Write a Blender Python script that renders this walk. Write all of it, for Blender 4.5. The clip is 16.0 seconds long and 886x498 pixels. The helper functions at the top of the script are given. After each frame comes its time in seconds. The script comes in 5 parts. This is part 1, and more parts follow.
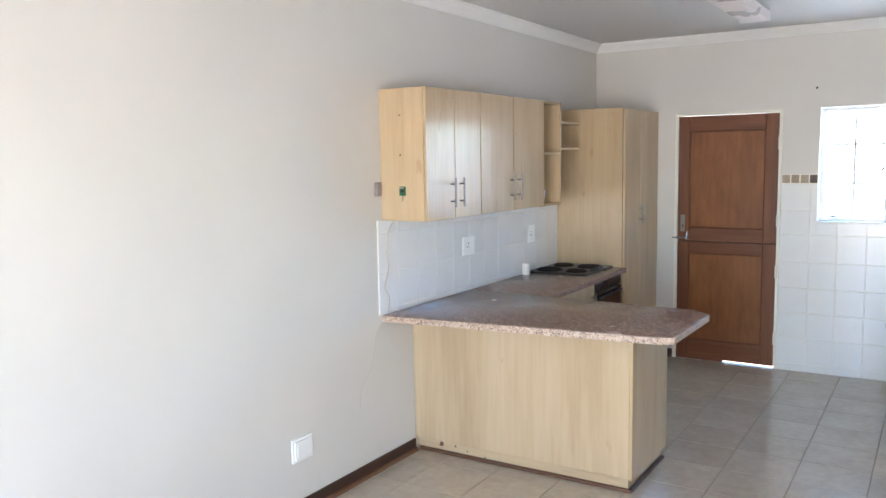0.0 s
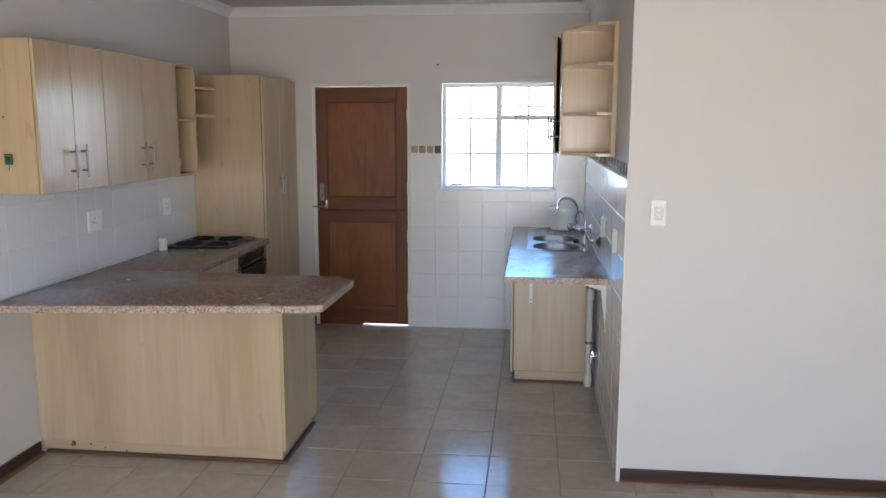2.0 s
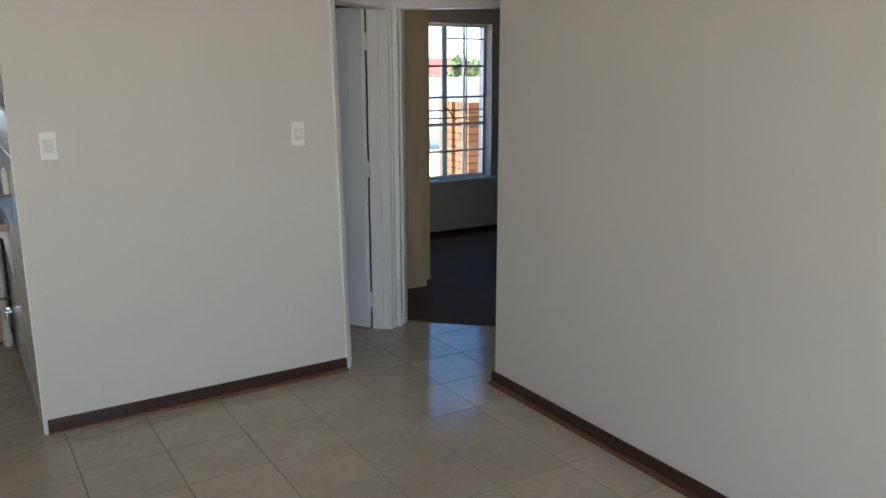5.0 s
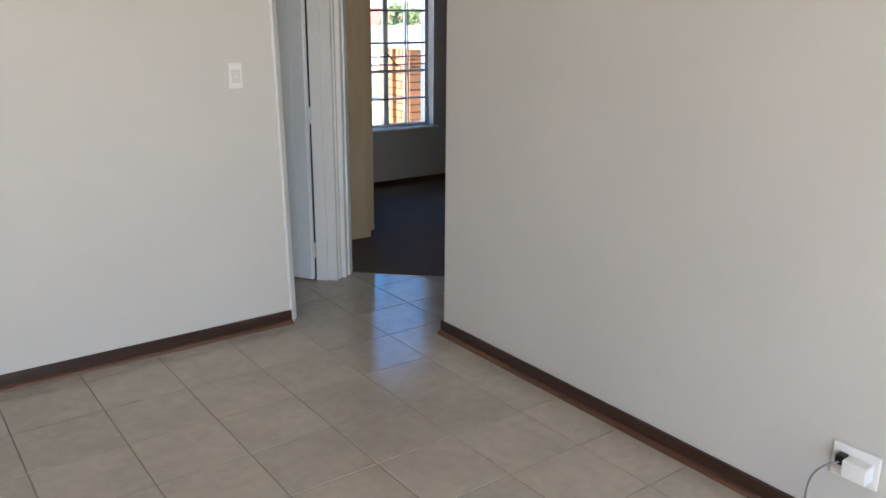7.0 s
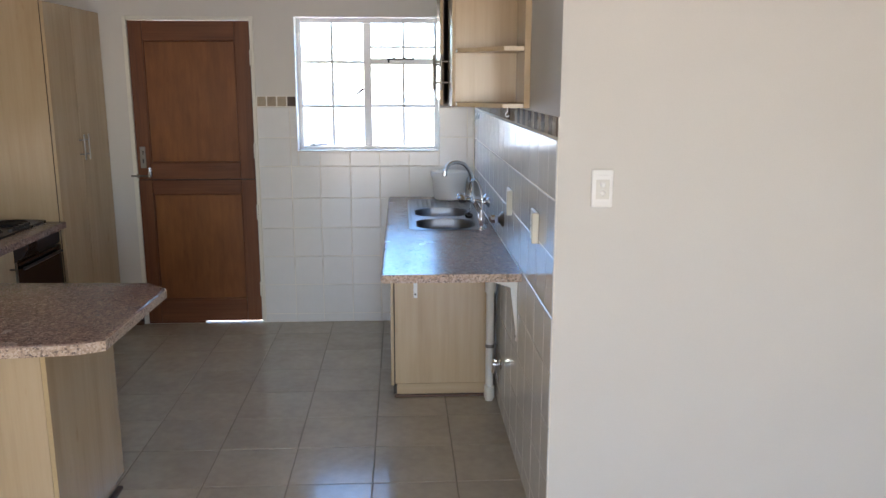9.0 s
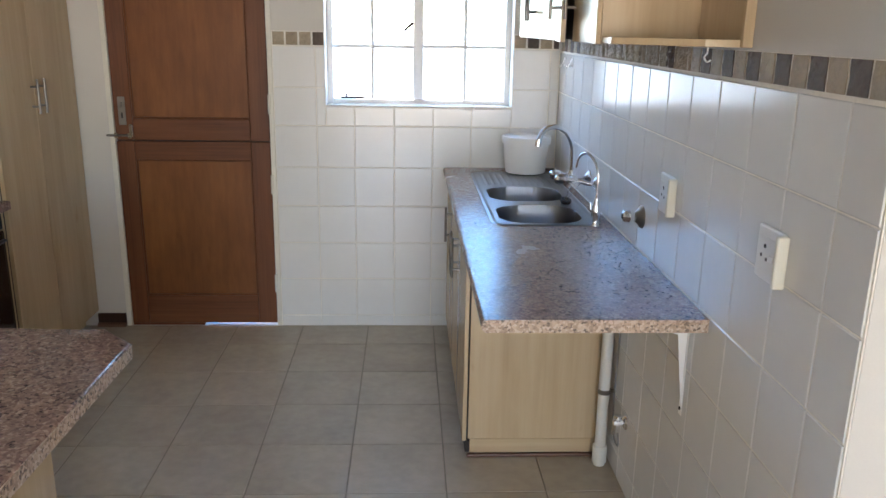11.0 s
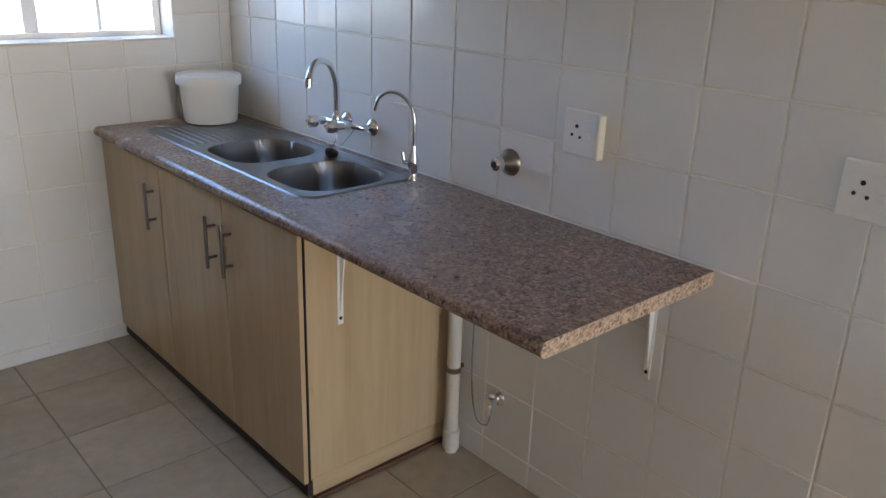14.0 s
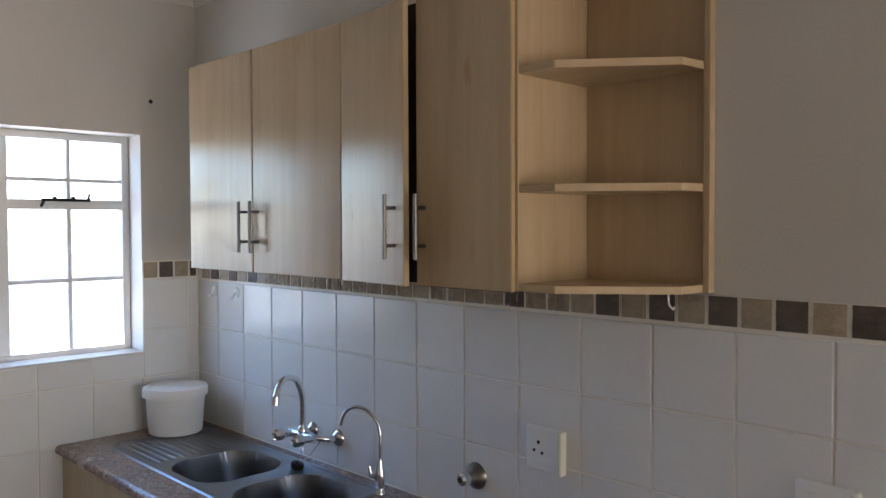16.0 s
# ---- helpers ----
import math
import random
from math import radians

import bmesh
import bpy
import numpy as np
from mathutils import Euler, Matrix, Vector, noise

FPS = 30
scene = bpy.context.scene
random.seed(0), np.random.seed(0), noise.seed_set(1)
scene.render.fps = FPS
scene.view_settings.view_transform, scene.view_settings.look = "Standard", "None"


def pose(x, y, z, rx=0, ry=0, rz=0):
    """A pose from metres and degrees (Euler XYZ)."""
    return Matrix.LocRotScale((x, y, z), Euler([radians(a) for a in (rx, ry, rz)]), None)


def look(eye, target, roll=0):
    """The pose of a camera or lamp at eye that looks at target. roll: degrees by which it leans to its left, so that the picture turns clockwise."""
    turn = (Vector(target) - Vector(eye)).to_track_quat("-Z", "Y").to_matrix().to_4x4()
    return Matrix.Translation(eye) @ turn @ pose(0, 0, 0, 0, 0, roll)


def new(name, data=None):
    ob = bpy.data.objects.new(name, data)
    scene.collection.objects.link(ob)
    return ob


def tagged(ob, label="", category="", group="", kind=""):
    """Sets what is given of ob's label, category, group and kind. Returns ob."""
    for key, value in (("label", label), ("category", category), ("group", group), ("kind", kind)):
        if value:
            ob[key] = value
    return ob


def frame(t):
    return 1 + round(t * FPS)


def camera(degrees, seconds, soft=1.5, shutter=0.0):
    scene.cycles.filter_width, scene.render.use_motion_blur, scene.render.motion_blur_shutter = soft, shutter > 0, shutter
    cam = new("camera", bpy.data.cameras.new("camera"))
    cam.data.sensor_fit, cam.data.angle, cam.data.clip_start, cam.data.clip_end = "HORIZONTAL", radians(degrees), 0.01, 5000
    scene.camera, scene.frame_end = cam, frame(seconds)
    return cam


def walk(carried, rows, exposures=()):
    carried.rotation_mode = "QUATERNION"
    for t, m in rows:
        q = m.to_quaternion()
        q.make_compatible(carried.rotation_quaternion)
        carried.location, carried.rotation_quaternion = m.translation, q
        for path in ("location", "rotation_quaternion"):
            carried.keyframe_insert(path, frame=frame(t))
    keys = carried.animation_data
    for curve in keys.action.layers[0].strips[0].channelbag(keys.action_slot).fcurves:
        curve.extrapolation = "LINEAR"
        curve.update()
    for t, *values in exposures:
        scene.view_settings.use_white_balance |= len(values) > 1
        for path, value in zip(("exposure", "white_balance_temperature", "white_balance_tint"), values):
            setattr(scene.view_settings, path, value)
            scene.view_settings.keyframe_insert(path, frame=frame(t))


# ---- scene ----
cam = camera(58.2, 16.0)
PATH = [
    (0, (-0.383, -6.844, 1.765), (-1.442, -5.163, 1.538), -1.0),
    (0.5, (-0.416, -6.815, 1.764), (-1.24, -5.006, 1.54), -1.0),
    (1, (-0.434, -6.804, 1.755), (-1.043, -4.914, 1.52), -0.4),
    (1.5, (-0.441, -6.784, 1.751), (-0.892, -4.853, 1.49), -0.2),
    (2, (-0.448, -6.775, 1.745), (-0.667, -4.811, 1.441), 0.1),
    (2.5, (-0.452, -6.792, 1.746), (-0.412, -4.823, 1.401), 0.1),
    (3, (-0.424, -6.812, 1.727), (-0.154, -4.865, 1.354), 0.4),
    (3.5, (-0.364, -6.813, 1.721), (0.149, -4.923, 1.317), 1.0),
    (4, (-0.327, -6.82, 1.724), (0.377, -4.997, 1.3), 1.0),
    (4.5, (-0.289, -6.844, 1.707), (0.574, -5.093, 1.272), 0.3),
    (5, (-0.251, -6.87, 1.689), (0.784, -5.22, 1.239), -0.1),
    (5.2, (-0.243, -6.866, 1.69), (0.87, -5.27, 1.229), -0.1),
    (7.3, (-0.239, -6.708, 1.634), (0.902, -5.17, 1.058), 0.6),
    (7.5, (-0.246, -6.632, 1.643), (0.771, -5.003, 1.083), 0.6),
    (8, (-0.225, -6.234, 1.677), (0.451, -4.423, 1.163), 0.7),
    (8.5, (-0.356, -5.889, 1.676), (-0.003, -3.978, 1.203), 0.4),
    (9, (-0.509, -5.524, 1.689), (-0.407, -3.569, 1.276), 0.1),
    (9.2, (-0.548, -5.372, 1.675), (-0.552, -3.413, 1.275), 0.1),
    (11.3, (-0.837, -4.062, 1.617), (-0.692, -2.142, 1.074), 1.5),
    (11.5, (-0.876, -3.972, 1.619), (-0.641, -2.061, 1.081), 1.7),
    (12, (-1.062, -3.75, 1.607), (-0.568, -1.888, 1.071), 0.3),
    (12.5, (-1.212, -3.547, 1.588), (-0.552, -1.753, 1.0), 0.2),
    (13, (-1.299, -3.324, 1.6), (-0.453, -1.611, 1.01), 1.2),
    (13.5, (-1.478, -3.203, 1.57), (-0.354, -1.673, 0.94), 1.6),
    (14, (-1.615, -3.149, 1.557), (-0.355, -1.757, 0.867), 2.0),
    (14.5, (-1.654, -3.129, 1.597), (-0.315, -1.757, 1.03), 2.4),
    (15, (-1.651, -3.122, 1.652), (-0.211, -1.781, 1.291), 2.7),
    (15.5, (-1.656, -3.149, 1.699), (-0.191, -1.799, 1.526), 2.0),
    (16, (-1.655, -3.183, 1.735), (-0.252, -1.759, 1.674), -0.2),
]
EXPOSURES = [(0, 3.76, 6050, 12), (0.5, 3.74, 6300, 13), (1, 3.02, 6250, 14), (1.5, 2.92, 6250, 14), (2.5, 2.83, 6350, 15), (3.5, 2.80, 6400, 12), (4, 2.68, 6550, 12), (4.5, 2.30, 6600, 11), (5, 2.12, 6500, 10), (7.5, 2.78, 6500, 14), (8, 2.42, 6500, 15), (8.5, 2.74, 6550, 15), (9, 2.88, 6600, 15), (11.5, 3.30, 6900, 14), (12.5, 3.35, 7250, 16), (13, 3.42, 7100, 16), (13.5, 3.16, 7150, 17), (14.0, 2.98, 7100, 17), (14.5, 3.15, 7050, 16), (15, 2.82, 6950, 17), (16, 2.62, 6900, 18)]
walk(cam, [(t, look(eye, target, roll)) for t, eye, target, roll in PATH], exposures=EXPOSURES)

# ---- world, sun and large lights ----
world = bpy.data.worlds.new("world")
scene.world = world
world.use_nodes = True
wn = world.node_tree
sky = wn.nodes.new("ShaderNodeTexSky")
sky.sky_type, sky.sun_disc = "NISHITA", False
SUN_EL, SUN_AZ = 72.0, 300.0          # degrees; azimuth clockwise from +y
sky.sun_elevation, sky.sun_rotation = radians(SUN_EL), radians(SUN_AZ)
sky.altitude, sky.dust_density, sky.ozone_density = 1500, 0.3, 4.0
wn.nodes["Background"].inputs[1].default_value = 0.15
deep = wn.nodes.new("ShaderNodeHueSaturation")
deep.inputs["Saturation"].default_value = 1.3
wn.links.new(sky.outputs[0], deep.inputs["Color"])
wn.links.new(deep.outputs["Color"], wn.nodes["Background"].inputs[0])

sun_dir = Vector((math.sin(radians(SUN_AZ)) * math.cos(radians(SUN_EL)),
                  math.cos(radians(SUN_AZ)) * math.cos(radians(SUN_EL)), math.sin(radians(SUN_EL))))
sun = new("sun", bpy.data.lights.new("sun", "SUN"))
sun.data.energy, sun.data.angle, sun.data.color = 4.2, radians(0.5), (1.0, 0.94, 0.86)
sun.matrix_world = look((0, 0, 20), Vector((0, 0, 20)) - sun_dir)


def window_light(name, centre, toward, width, height, watts, colour):
    """Sky light that comes in through a window's opening."""
    lamp = new(name, bpy.data.lights.new(name, "AREA"))
    lamp.data.shape, lamp.data.size, lamp.data.size_y = "RECTANGLE", width, height
    lamp.data.energy, lamp.data.color = watts, colour
    lamp.matrix_world = look(centre, Vector(centre) + Vector(toward))
    return lamp


window_light("glass_door_light", (-0.4, -8.72, 1.12), (0, 1, 0), 2.9, 2.1, 14, (1.0, 0.955, 0.89))
window_light("kitchen_window_light", (-0.733, 0.16, 1.66), (0, -1, 0), 0.94, 0.86, 0.85, (0.44, 0.68, 1.0))


# ---- materials ----
def shader(name):
    m = bpy.data.materials.new(name)
    m.use_nodes = True
    return m, m.node_tree.nodes, m.node_tree.links, m.node_tree.nodes["Principled BSDF"]


def rgb(c):
    return (*c, 1.0)


def coords(n, l, scale=(1, 1, 1), shuffle=True):
    tc, mp = n.new("ShaderNodeTexCoord"), n.new("ShaderNodeMapping")
    mp.inputs["Scale"].default_value = scale
    l.new(tc.outputs["Object"], mp.inputs["Vector"])
    if shuffle:
        info, mul = n.new("ShaderNodeObjectInfo"), n.new("ShaderNodeMath")
        mul.operation = "MULTIPLY"
        mul.inputs[1].default_value = 37.0
        l.new(info.outputs["Random"], mul.inputs[0])
        l.new(mul.outputs[0], mp.inputs["Location"])
    return mp.outputs["Vector"]


def noise_tex(n, l, vec, scale, detail=4.0, rough=0.55):
    t = n.new("ShaderNodeTexNoise")
    t.inputs["Scale"].default_value, t.inputs["Detail"].default_value = scale, detail
    t.inputs["Roughness"].default_value = rough
    l.new(vec, t.inputs["Vector"])
    return t.outputs["Fac"]


def ramp(n, l, fac, stops):
    r = n.new("ShaderNodeValToRGB")
    while len(r.color_ramp.elements) < len(stops):
        r.color_ramp.elements.new(0.5)
    for e, (p, c) in zip(r.color_ramp.elements, stops):
        e.position, e.color = p, rgb(c)
    l.new(fac, r.inputs["Fac"])
    return r.outputs["Color"]


def mix(n, l, a, b, fac, kind="MIX"):
    x = n.new("ShaderNodeMix")
    x.data_type, x.blend_type = "RGBA", kind
    for sock, v in ((x.inputs[6], a), (x.inputs[7], b), (x.inputs[0], fac)):
        if isinstance(v, (int, float)):
            sock.default_value = v
        elif isinstance(v, tuple):
            sock.default_value = rgb(v)
        else:
            l.new(v, sock)
    return x.outputs[2]


def bump(n, l, p, height, strength, distance=0.002):
    b = n.new("ShaderNodeBump")
    b.inputs["Strength"].default_value, b.inputs["Distance"].default_value = strength, distance
    l.new(height, b.inputs["Height"])
    l.new(b.outputs["Normal"], p.inputs["Normal"])


def span(n, l, fac, lo, hi):
    m = n.new("ShaderNodeMapRange")
    m.inputs["To Min"].default_value, m.inputs["To Max"].default_value = lo, hi
    m.inputs["From Min"].default_value, m.inputs["From Max"].default_value = 0.3, 0.7
    l.new(fac, m.inputs["Value"])
    return m.outputs[0]


def plain(name, c, rough=0.5, metal=0.0, grain=60.0, vary=0.08, relief=0.1, shuffle=True, depth=0.001, coat=0.0, gloss=0.5):
    """A surface of one colour with cloudy wear, grain and fine relief."""
    m, n, l, p = shader(name)
    v = coords(n, l, shuffle=shuffle)
    big, fine = noise_tex(n, l, v, 1.7), noise_tex(n, l, v, grain)
    lo, hi = tuple(x * (1 - vary) for x in c), tuple(min(1, x * (1 + vary)) for x in c)
    a = ramp(n, l, big, [(0.3, lo), (0.7, hi)])
    b = ramp(n, l, fine, [(0.3, lo), (0.7, hi)])
    l.new(mix(n, l, a, b, 0.4), p.inputs["Base Color"])
    l.new(span(n, l, big, rough * 0.88, min(1, rough * 1.12)), p.inputs["Roughness"])
    p.inputs["Metallic"].default_value = metal
    p.inputs["Coat Weight"].default_value = coat
    p.inputs["Specular IOR Level"].default_value = gloss
    if relief:
        bump(n, l, p, fine, relief, depth)
    return m


def wood(name, light, mid, dark, rough=0.4, across=9.0, along=0.7, axis="z", knots=False, coat=0.0, gloss=0.5):
    """Long grain along one axis, with wider pale and dark bands."""
    m, n, l, p = shader(name)
    def stretched(a, b):
        return {"z": (a, a, b), "y": (a, b, a), "x": (b, a, a)}[axis]
    v1, v2 = coords(n, l, stretched(across, along)), coords(n, l, stretched(across * 9, along * 2.2))
    bands, fibre = noise_tex(n, l, v1, 1.0, 5.0, 0.6), noise_tex(n, l, v2, 1.0, 6.0, 0.65)
    a = ramp(n, l, bands, [(0.28, dark), (0.46, mid), (0.66, light)])
    b = ramp(n, l, fibre, [(0.30, dark), (0.50, mid), (0.70, light)])
    col = mix(n, l, a, b, 0.38)
    if knots:
        spots = noise_tex(n, l, coords(n, l, stretched(14.0, 5.0)), 1.0, 2.0)
        k = ramp(n, l, spots, [(0.70, (1, 1, 1)), (0.76, (0.72, 0.58, 0.45))])
        col = mix(n, l, col, k, 0.4, "MULTIPLY")
    l.new(col, p.inputs["Base Color"])
    l.new(span(n, l, bands, rough * 0.85, rough * 1.15), p.inputs["Roughness"])
    p.inputs["Coat Weight"].default_value = coat
    p.inputs["Coat Roughness"].default_value = 0.15
    p.inputs["Specular IOR Level"].default_value = gloss
    bump(n, l, p, fibre, 0.12, 0.0006)
    return m


def granite(name):
    """Speckled laminate: pink-brown ground with pale, grey and black chips."""
    m, n, l, p = shader(name)
    v = coords(n, l, shuffle=False)
    warp = n.new("ShaderNodeTexNoise")
    warp.inputs["Scale"].default_value = 60
    l.new(v, warp.inputs["Vector"])
    wv = mix(n, l, v, warp.outputs["Color"], 0.012)
    def chips(scale, stops):
        t = n.new("ShaderNodeTexVoronoi")
        t.inputs["Scale"].default_value = scale
        l.new(wv, t.inputs["Vector"])
        sep = n.new("ShaderNodeSeparateColor")
        l.new(t.outputs["Color"], sep.inputs[0])
        r = n.new("ShaderNodeValToRGB")
        r.color_ramp.interpolation = "CONSTANT"
        while len(r.color_ramp.elements) < len(stops):
            r.color_ramp.elements.new(0.5)
        for e, (q, c) in zip(r.color_ramp.elements, stops):
            e.position, e.color = q, rgb(c)
        l.new(sep.outputs[0], r.inputs["Fac"])
        return r.outputs["Color"]
    a = chips(165, [(0.0, (0.24, 0.155, 0.125)), (0.38, (0.34, 0.23, 0.18)), (0.66, (0.17, 0.11, 0.095)), (0.83, (0.43, 0.32, 0.255)), (0.92, (0.04, 0.033, 0.033))])
    b = chips(70, [(0.0, (0.21, 0.135, 0.11)), (0.42, (0.31, 0.20, 0.16)), (0.72, (0.085, 0.06, 0.055)), (0.90, (0.43, 0.32, 0.255))])
    l.new(mix(n, l, a, b, 0.34), p.inputs["Base Color"])
    fine = noise_tex(n, l, v, 400, 2.0)
    l.new(span(n, l, noise_tex(n, l, v, 3.0), 0.20, 0.28), p.inputs["Roughness"])
    p.inputs["Specular IOR Level"].default_value = 0.55
    bump(n, l, p, fine, 0.12, 0.0008)
    return m


def granite_edge(name):
    """The raw cut end strip of the laminate: paler and warmer, with dark chips."""
    m, n, l, p = shader(name)
    v = coords(n, l, shuffle=False)
    t = n.new("ShaderNodeTexVoronoi")
    t.inputs["Scale"].default_value = 170
    l.new(v, t.inputs["Vector"])
    sep = n.new("ShaderNodeSeparateColor")
    l.new(t.outputs["Color"], sep.inputs[0])
    c = ramp(n, l, sep.outputs[0], [(0.04, (0.13, 0.09, 0.07)), (0.2, (0.34, 0.23, 0.165)), (0.6, (0.50, 0.36, 0.26)), (0.9, (0.58, 0.46, 0.36))])
    l.new(c, p.inputs["Base Color"])
    p.inputs["Roughness"].default_value = 0.45
    bump(n, l, p, sep.outputs[1], 0.25, 0.001)
    return m


def tile_glaze(name, c, rough, cloud, vary, tint=None, relief=0.15, relief_scale=9.0, per_piece=0.03):
    """Glazed ceramic: a cloudy body colour that differs a little from piece to piece."""
    m, n, l, p = shader(name)
    v = coords(n, l)
    f, g = noise_tex(n, l, v, cloud, 5.0, 0.6), noise_tex(n, l, v, cloud * 6)
    lo, hi = tuple(x * (1 - vary) for x in c), tuple(min(1, x * (1 + vary)) for x in c)
    col = mix(n, l, ramp(n, l, f, [(0.3, lo), (0.7, hi)]), ramp(n, l, g, [(0.35, lo), (0.65, hi)]), 0.35)
    info = n.new("ShaderNodeObjectInfo")
    tone = ramp(n, l, info.outputs["Random"], [(0.0, (1 - per_piece,) * 3), (1.0, tint or (1.0, 1.0, 1.0))])
    l.new(mix(n, l, col, tone, 1.0, "MULTIPLY"), p.inputs["Base Color"])
    l.new(span(n, l, g, rough * 0.8, rough * 1.25), p.inputs["Roughness"])
    bump(n, l, p, noise_tex(n, l, v, relief_scale, 2.0), relief, 0.002)
    return m


def stone_chip(name, c, vary=0.35):
    m, n, l, p = shader(name)
    v = coords(n, l)
    f, g = noise_tex(n, l, v, 45, 6.0, 0.7), noise_tex(n, l, v, 160, 4.0)
    lo, hi = tuple(x * (1 - vary) for x in c), tuple(x * (1 + vary) for x in c)
    l.new(mix(n, l, ramp(n, l, f, [(0.3, lo), (0.7, hi)]), ramp(n, l, g, [(0.3, lo), (0.7, hi)]), 0.35), p.inputs["Base Color"])
    p.inputs["Roughness"].default_value = 0.55
    bump(n, l, p, f, 1.0, 0.007)
    return m


def metal(name, c, rough, brushed=None):
    m, n, l, p = shader(name)
    v = coords(n, l, brushed or (30, 30, 30))
    f = noise_tex(n, l, v, 4.0, 4.0)
    p.inputs["Base Color"].default_value = rgb(c)
    p.inputs["Metallic"].default_value = 1.0
    l.new(span(n, l, f, rough * (0.9 if brushed else 0.75), rough * (1.12 if brushed else 1.3)), p.inputs["Roughness"])
    if not brushed:
        bump(n, l, p, f, 0.02, 0.0003)
    return m


def glass(name):
    m, n, l, p = shader(name)
    p.inputs["Base Color"].default_value = (0.97, 0.99, 0.98, 1)
    p.inputs["Roughness"].default_value = 0.0
    p.inputs["Transmission Weight"].default_value = 1.0
    p.inputs["IOR"].default_value = 1.01
    return m


def leafy(name, c):
    m, n, l, p = shader(name)
    info = n.new("ShaderNodeNewGeometry")
    col = ramp(n, l, info.outputs["Random Per Island"], [(0.0, tuple(x * 0.6 for x in c)), (1.0, tuple(x * 1.5 for x in c))])
    l.new(col, p.inputs["Base Color"])
    p.inputs["Roughness"].default_value = 0.6
    return m


M_WALL = plain("wall_paint", (0.645, 0.615, 0.565), 0.62, grain=220, vary=0.035, relief=0.10, shuffle=False)
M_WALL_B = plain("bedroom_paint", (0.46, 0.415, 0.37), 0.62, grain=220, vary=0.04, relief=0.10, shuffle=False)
M_CEIL = plain("ceiling_paint", (0.62, 0.595, 0.56), 0.75, grain=150, vary=0.03, relief=0.06, shuffle=False)
M_CORNICE = plain("cornice_paint", (0.80, 0.78, 0.74), 0.5, grain=120, vary=0.03, relief=0.05, shuffle=False)
M_WHITE = plain("white_gloss_paint", (0.80, 0.79, 0.77), 0.32, grain=90, vary=0.04, relief=0.12)
M_DOORWHITE = plain("door_paint", (0.72, 0.745, 0.76), 0.36, grain=70, vary=0.04, relief=0.12)
M_FRAME = plain("cream_steel_paint", (0.74, 0.71, 0.62), 0.38, grain=80, vary=0.07, relief=0.2)
M_STEELWIN = plain("window_steel_paint", (0.80, 0.79, 0.77), 0.4, grain=90, vary=0.08, relief=0.2)
M_BAR = plain("burglar_bar_paint", (0.18, 0.18, 0.20), 0.45, grain=90, vary=0.1, relief=0.2)
M_MAPLE = wood("maple_melamine", (0.575, 0.437, 0.278), (0.515, 0.380, 0.228), (0.425, 0.302, 0.170), 0.21, 5.0, 0.75, "z", True)
M_MAPLE_Y = wood("maple_melamine_lengthwise", (0.575, 0.437, 0.278), (0.515, 0.380, 0.228), (0.425, 0.302, 0.170), 0.21, 5.0, 0.75, "y")
M_MAPLE_X = wood("maple_melamine_crosswise", (0.575, 0.437, 0.278), (0.515, 0.380, 0.228), (0.425, 0.302, 0.170), 0.21, 5.0, 0.75, "x")
M_EDGE = plain("board_edge_strip", (0.50, 0.36, 0.19), 0.4, grain=120, vary=0.12)
# near-black colour that stands in for the shade in gaps and recesses
M_DARKGAP = plain("painted_gap_shade", (0.035, 0.028, 0.024), 0.8, grain=120, vary=0.2)
M_DOORFRAME_W = wood("stained_meranti_rail", (0.20, 0.076, 0.032), (0.145, 0.051, 0.022), (0.085, 0.029, 0.014), 0.40, 12.0, 1.0, "x", gloss=0.28)
M_DOORSTILE_W = wood("stained_meranti_stile", (0.20, 0.076, 0.032), (0.145, 0.051, 0.022), (0.08, 0.027, 0.013), 0.40, 12.0, 1.0, "z", gloss=0.28)
M_DOORPANEL_W = wood("stained_ply_panel", (0.27, 0.105, 0.034), (0.195, 0.070, 0.024), (0.115, 0.038, 0.015), 0.38, 3.2, 1.5, "z", True, gloss=0.28)
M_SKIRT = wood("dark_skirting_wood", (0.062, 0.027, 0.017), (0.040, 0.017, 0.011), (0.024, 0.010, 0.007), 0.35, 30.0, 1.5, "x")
M_QUAD = wood("reddish_quadrant_wood", (0.165, 0.078, 0.042), (0.112, 0.050, 0.027), (0.062, 0.027, 0.016), 0.42, 30.0, 1.5, "x")
M_GRANITE = granite("speckled_laminate")
M_GEDGE = granite_edge("speckled_laminate_edge")
M_FLOOR = tile_glaze("floor_tile", (0.49, 0.434, 0.354), 0.15, 3.5, 0.135, relief=0.07, relief_scale=5.0, per_piece=0.09)
M_GROUT_F = plain("floor_grout", (0.25, 0.215, 0.17), 0.85, grain=180, vary=0.18, relief=0.4, shuffle=False)
M_TILE = tile_glaze("white_wall_tile", (0.77, 0.762, 0.742), 0.15, 3.0, 0.02, relief=0.22, relief_scale=7.0, per_piece=0.03)
M_GROUT_W = plain("wall_grout", (0.82, 0.78, 0.70), 0.85, grain=160, vary=0.15, relief=0.3, shuffle=False)
M_CHIP_BEIGE = stone_chip("beige_stone", (0.40, 0.32, 0.225), 0.22)
M_CHIP_BROWN = stone_chip("brown_stone", (0.115, 0.082, 0.064))
M_CHIP_MIX = stone_chip("tan_stone", (0.34, 0.265, 0.185), 0.35)
M_CHROME = metal("chrome", (0.78, 0.79, 0.80), 0.09)
M_BRUSHED = metal("brushed_steel", (0.23, 0.21, 0.185), 0.33, (40, 40, 4))
M_SINK = metal("sink_steel", (0.27, 0.275, 0.285), 0.33, (700, 90, 700))
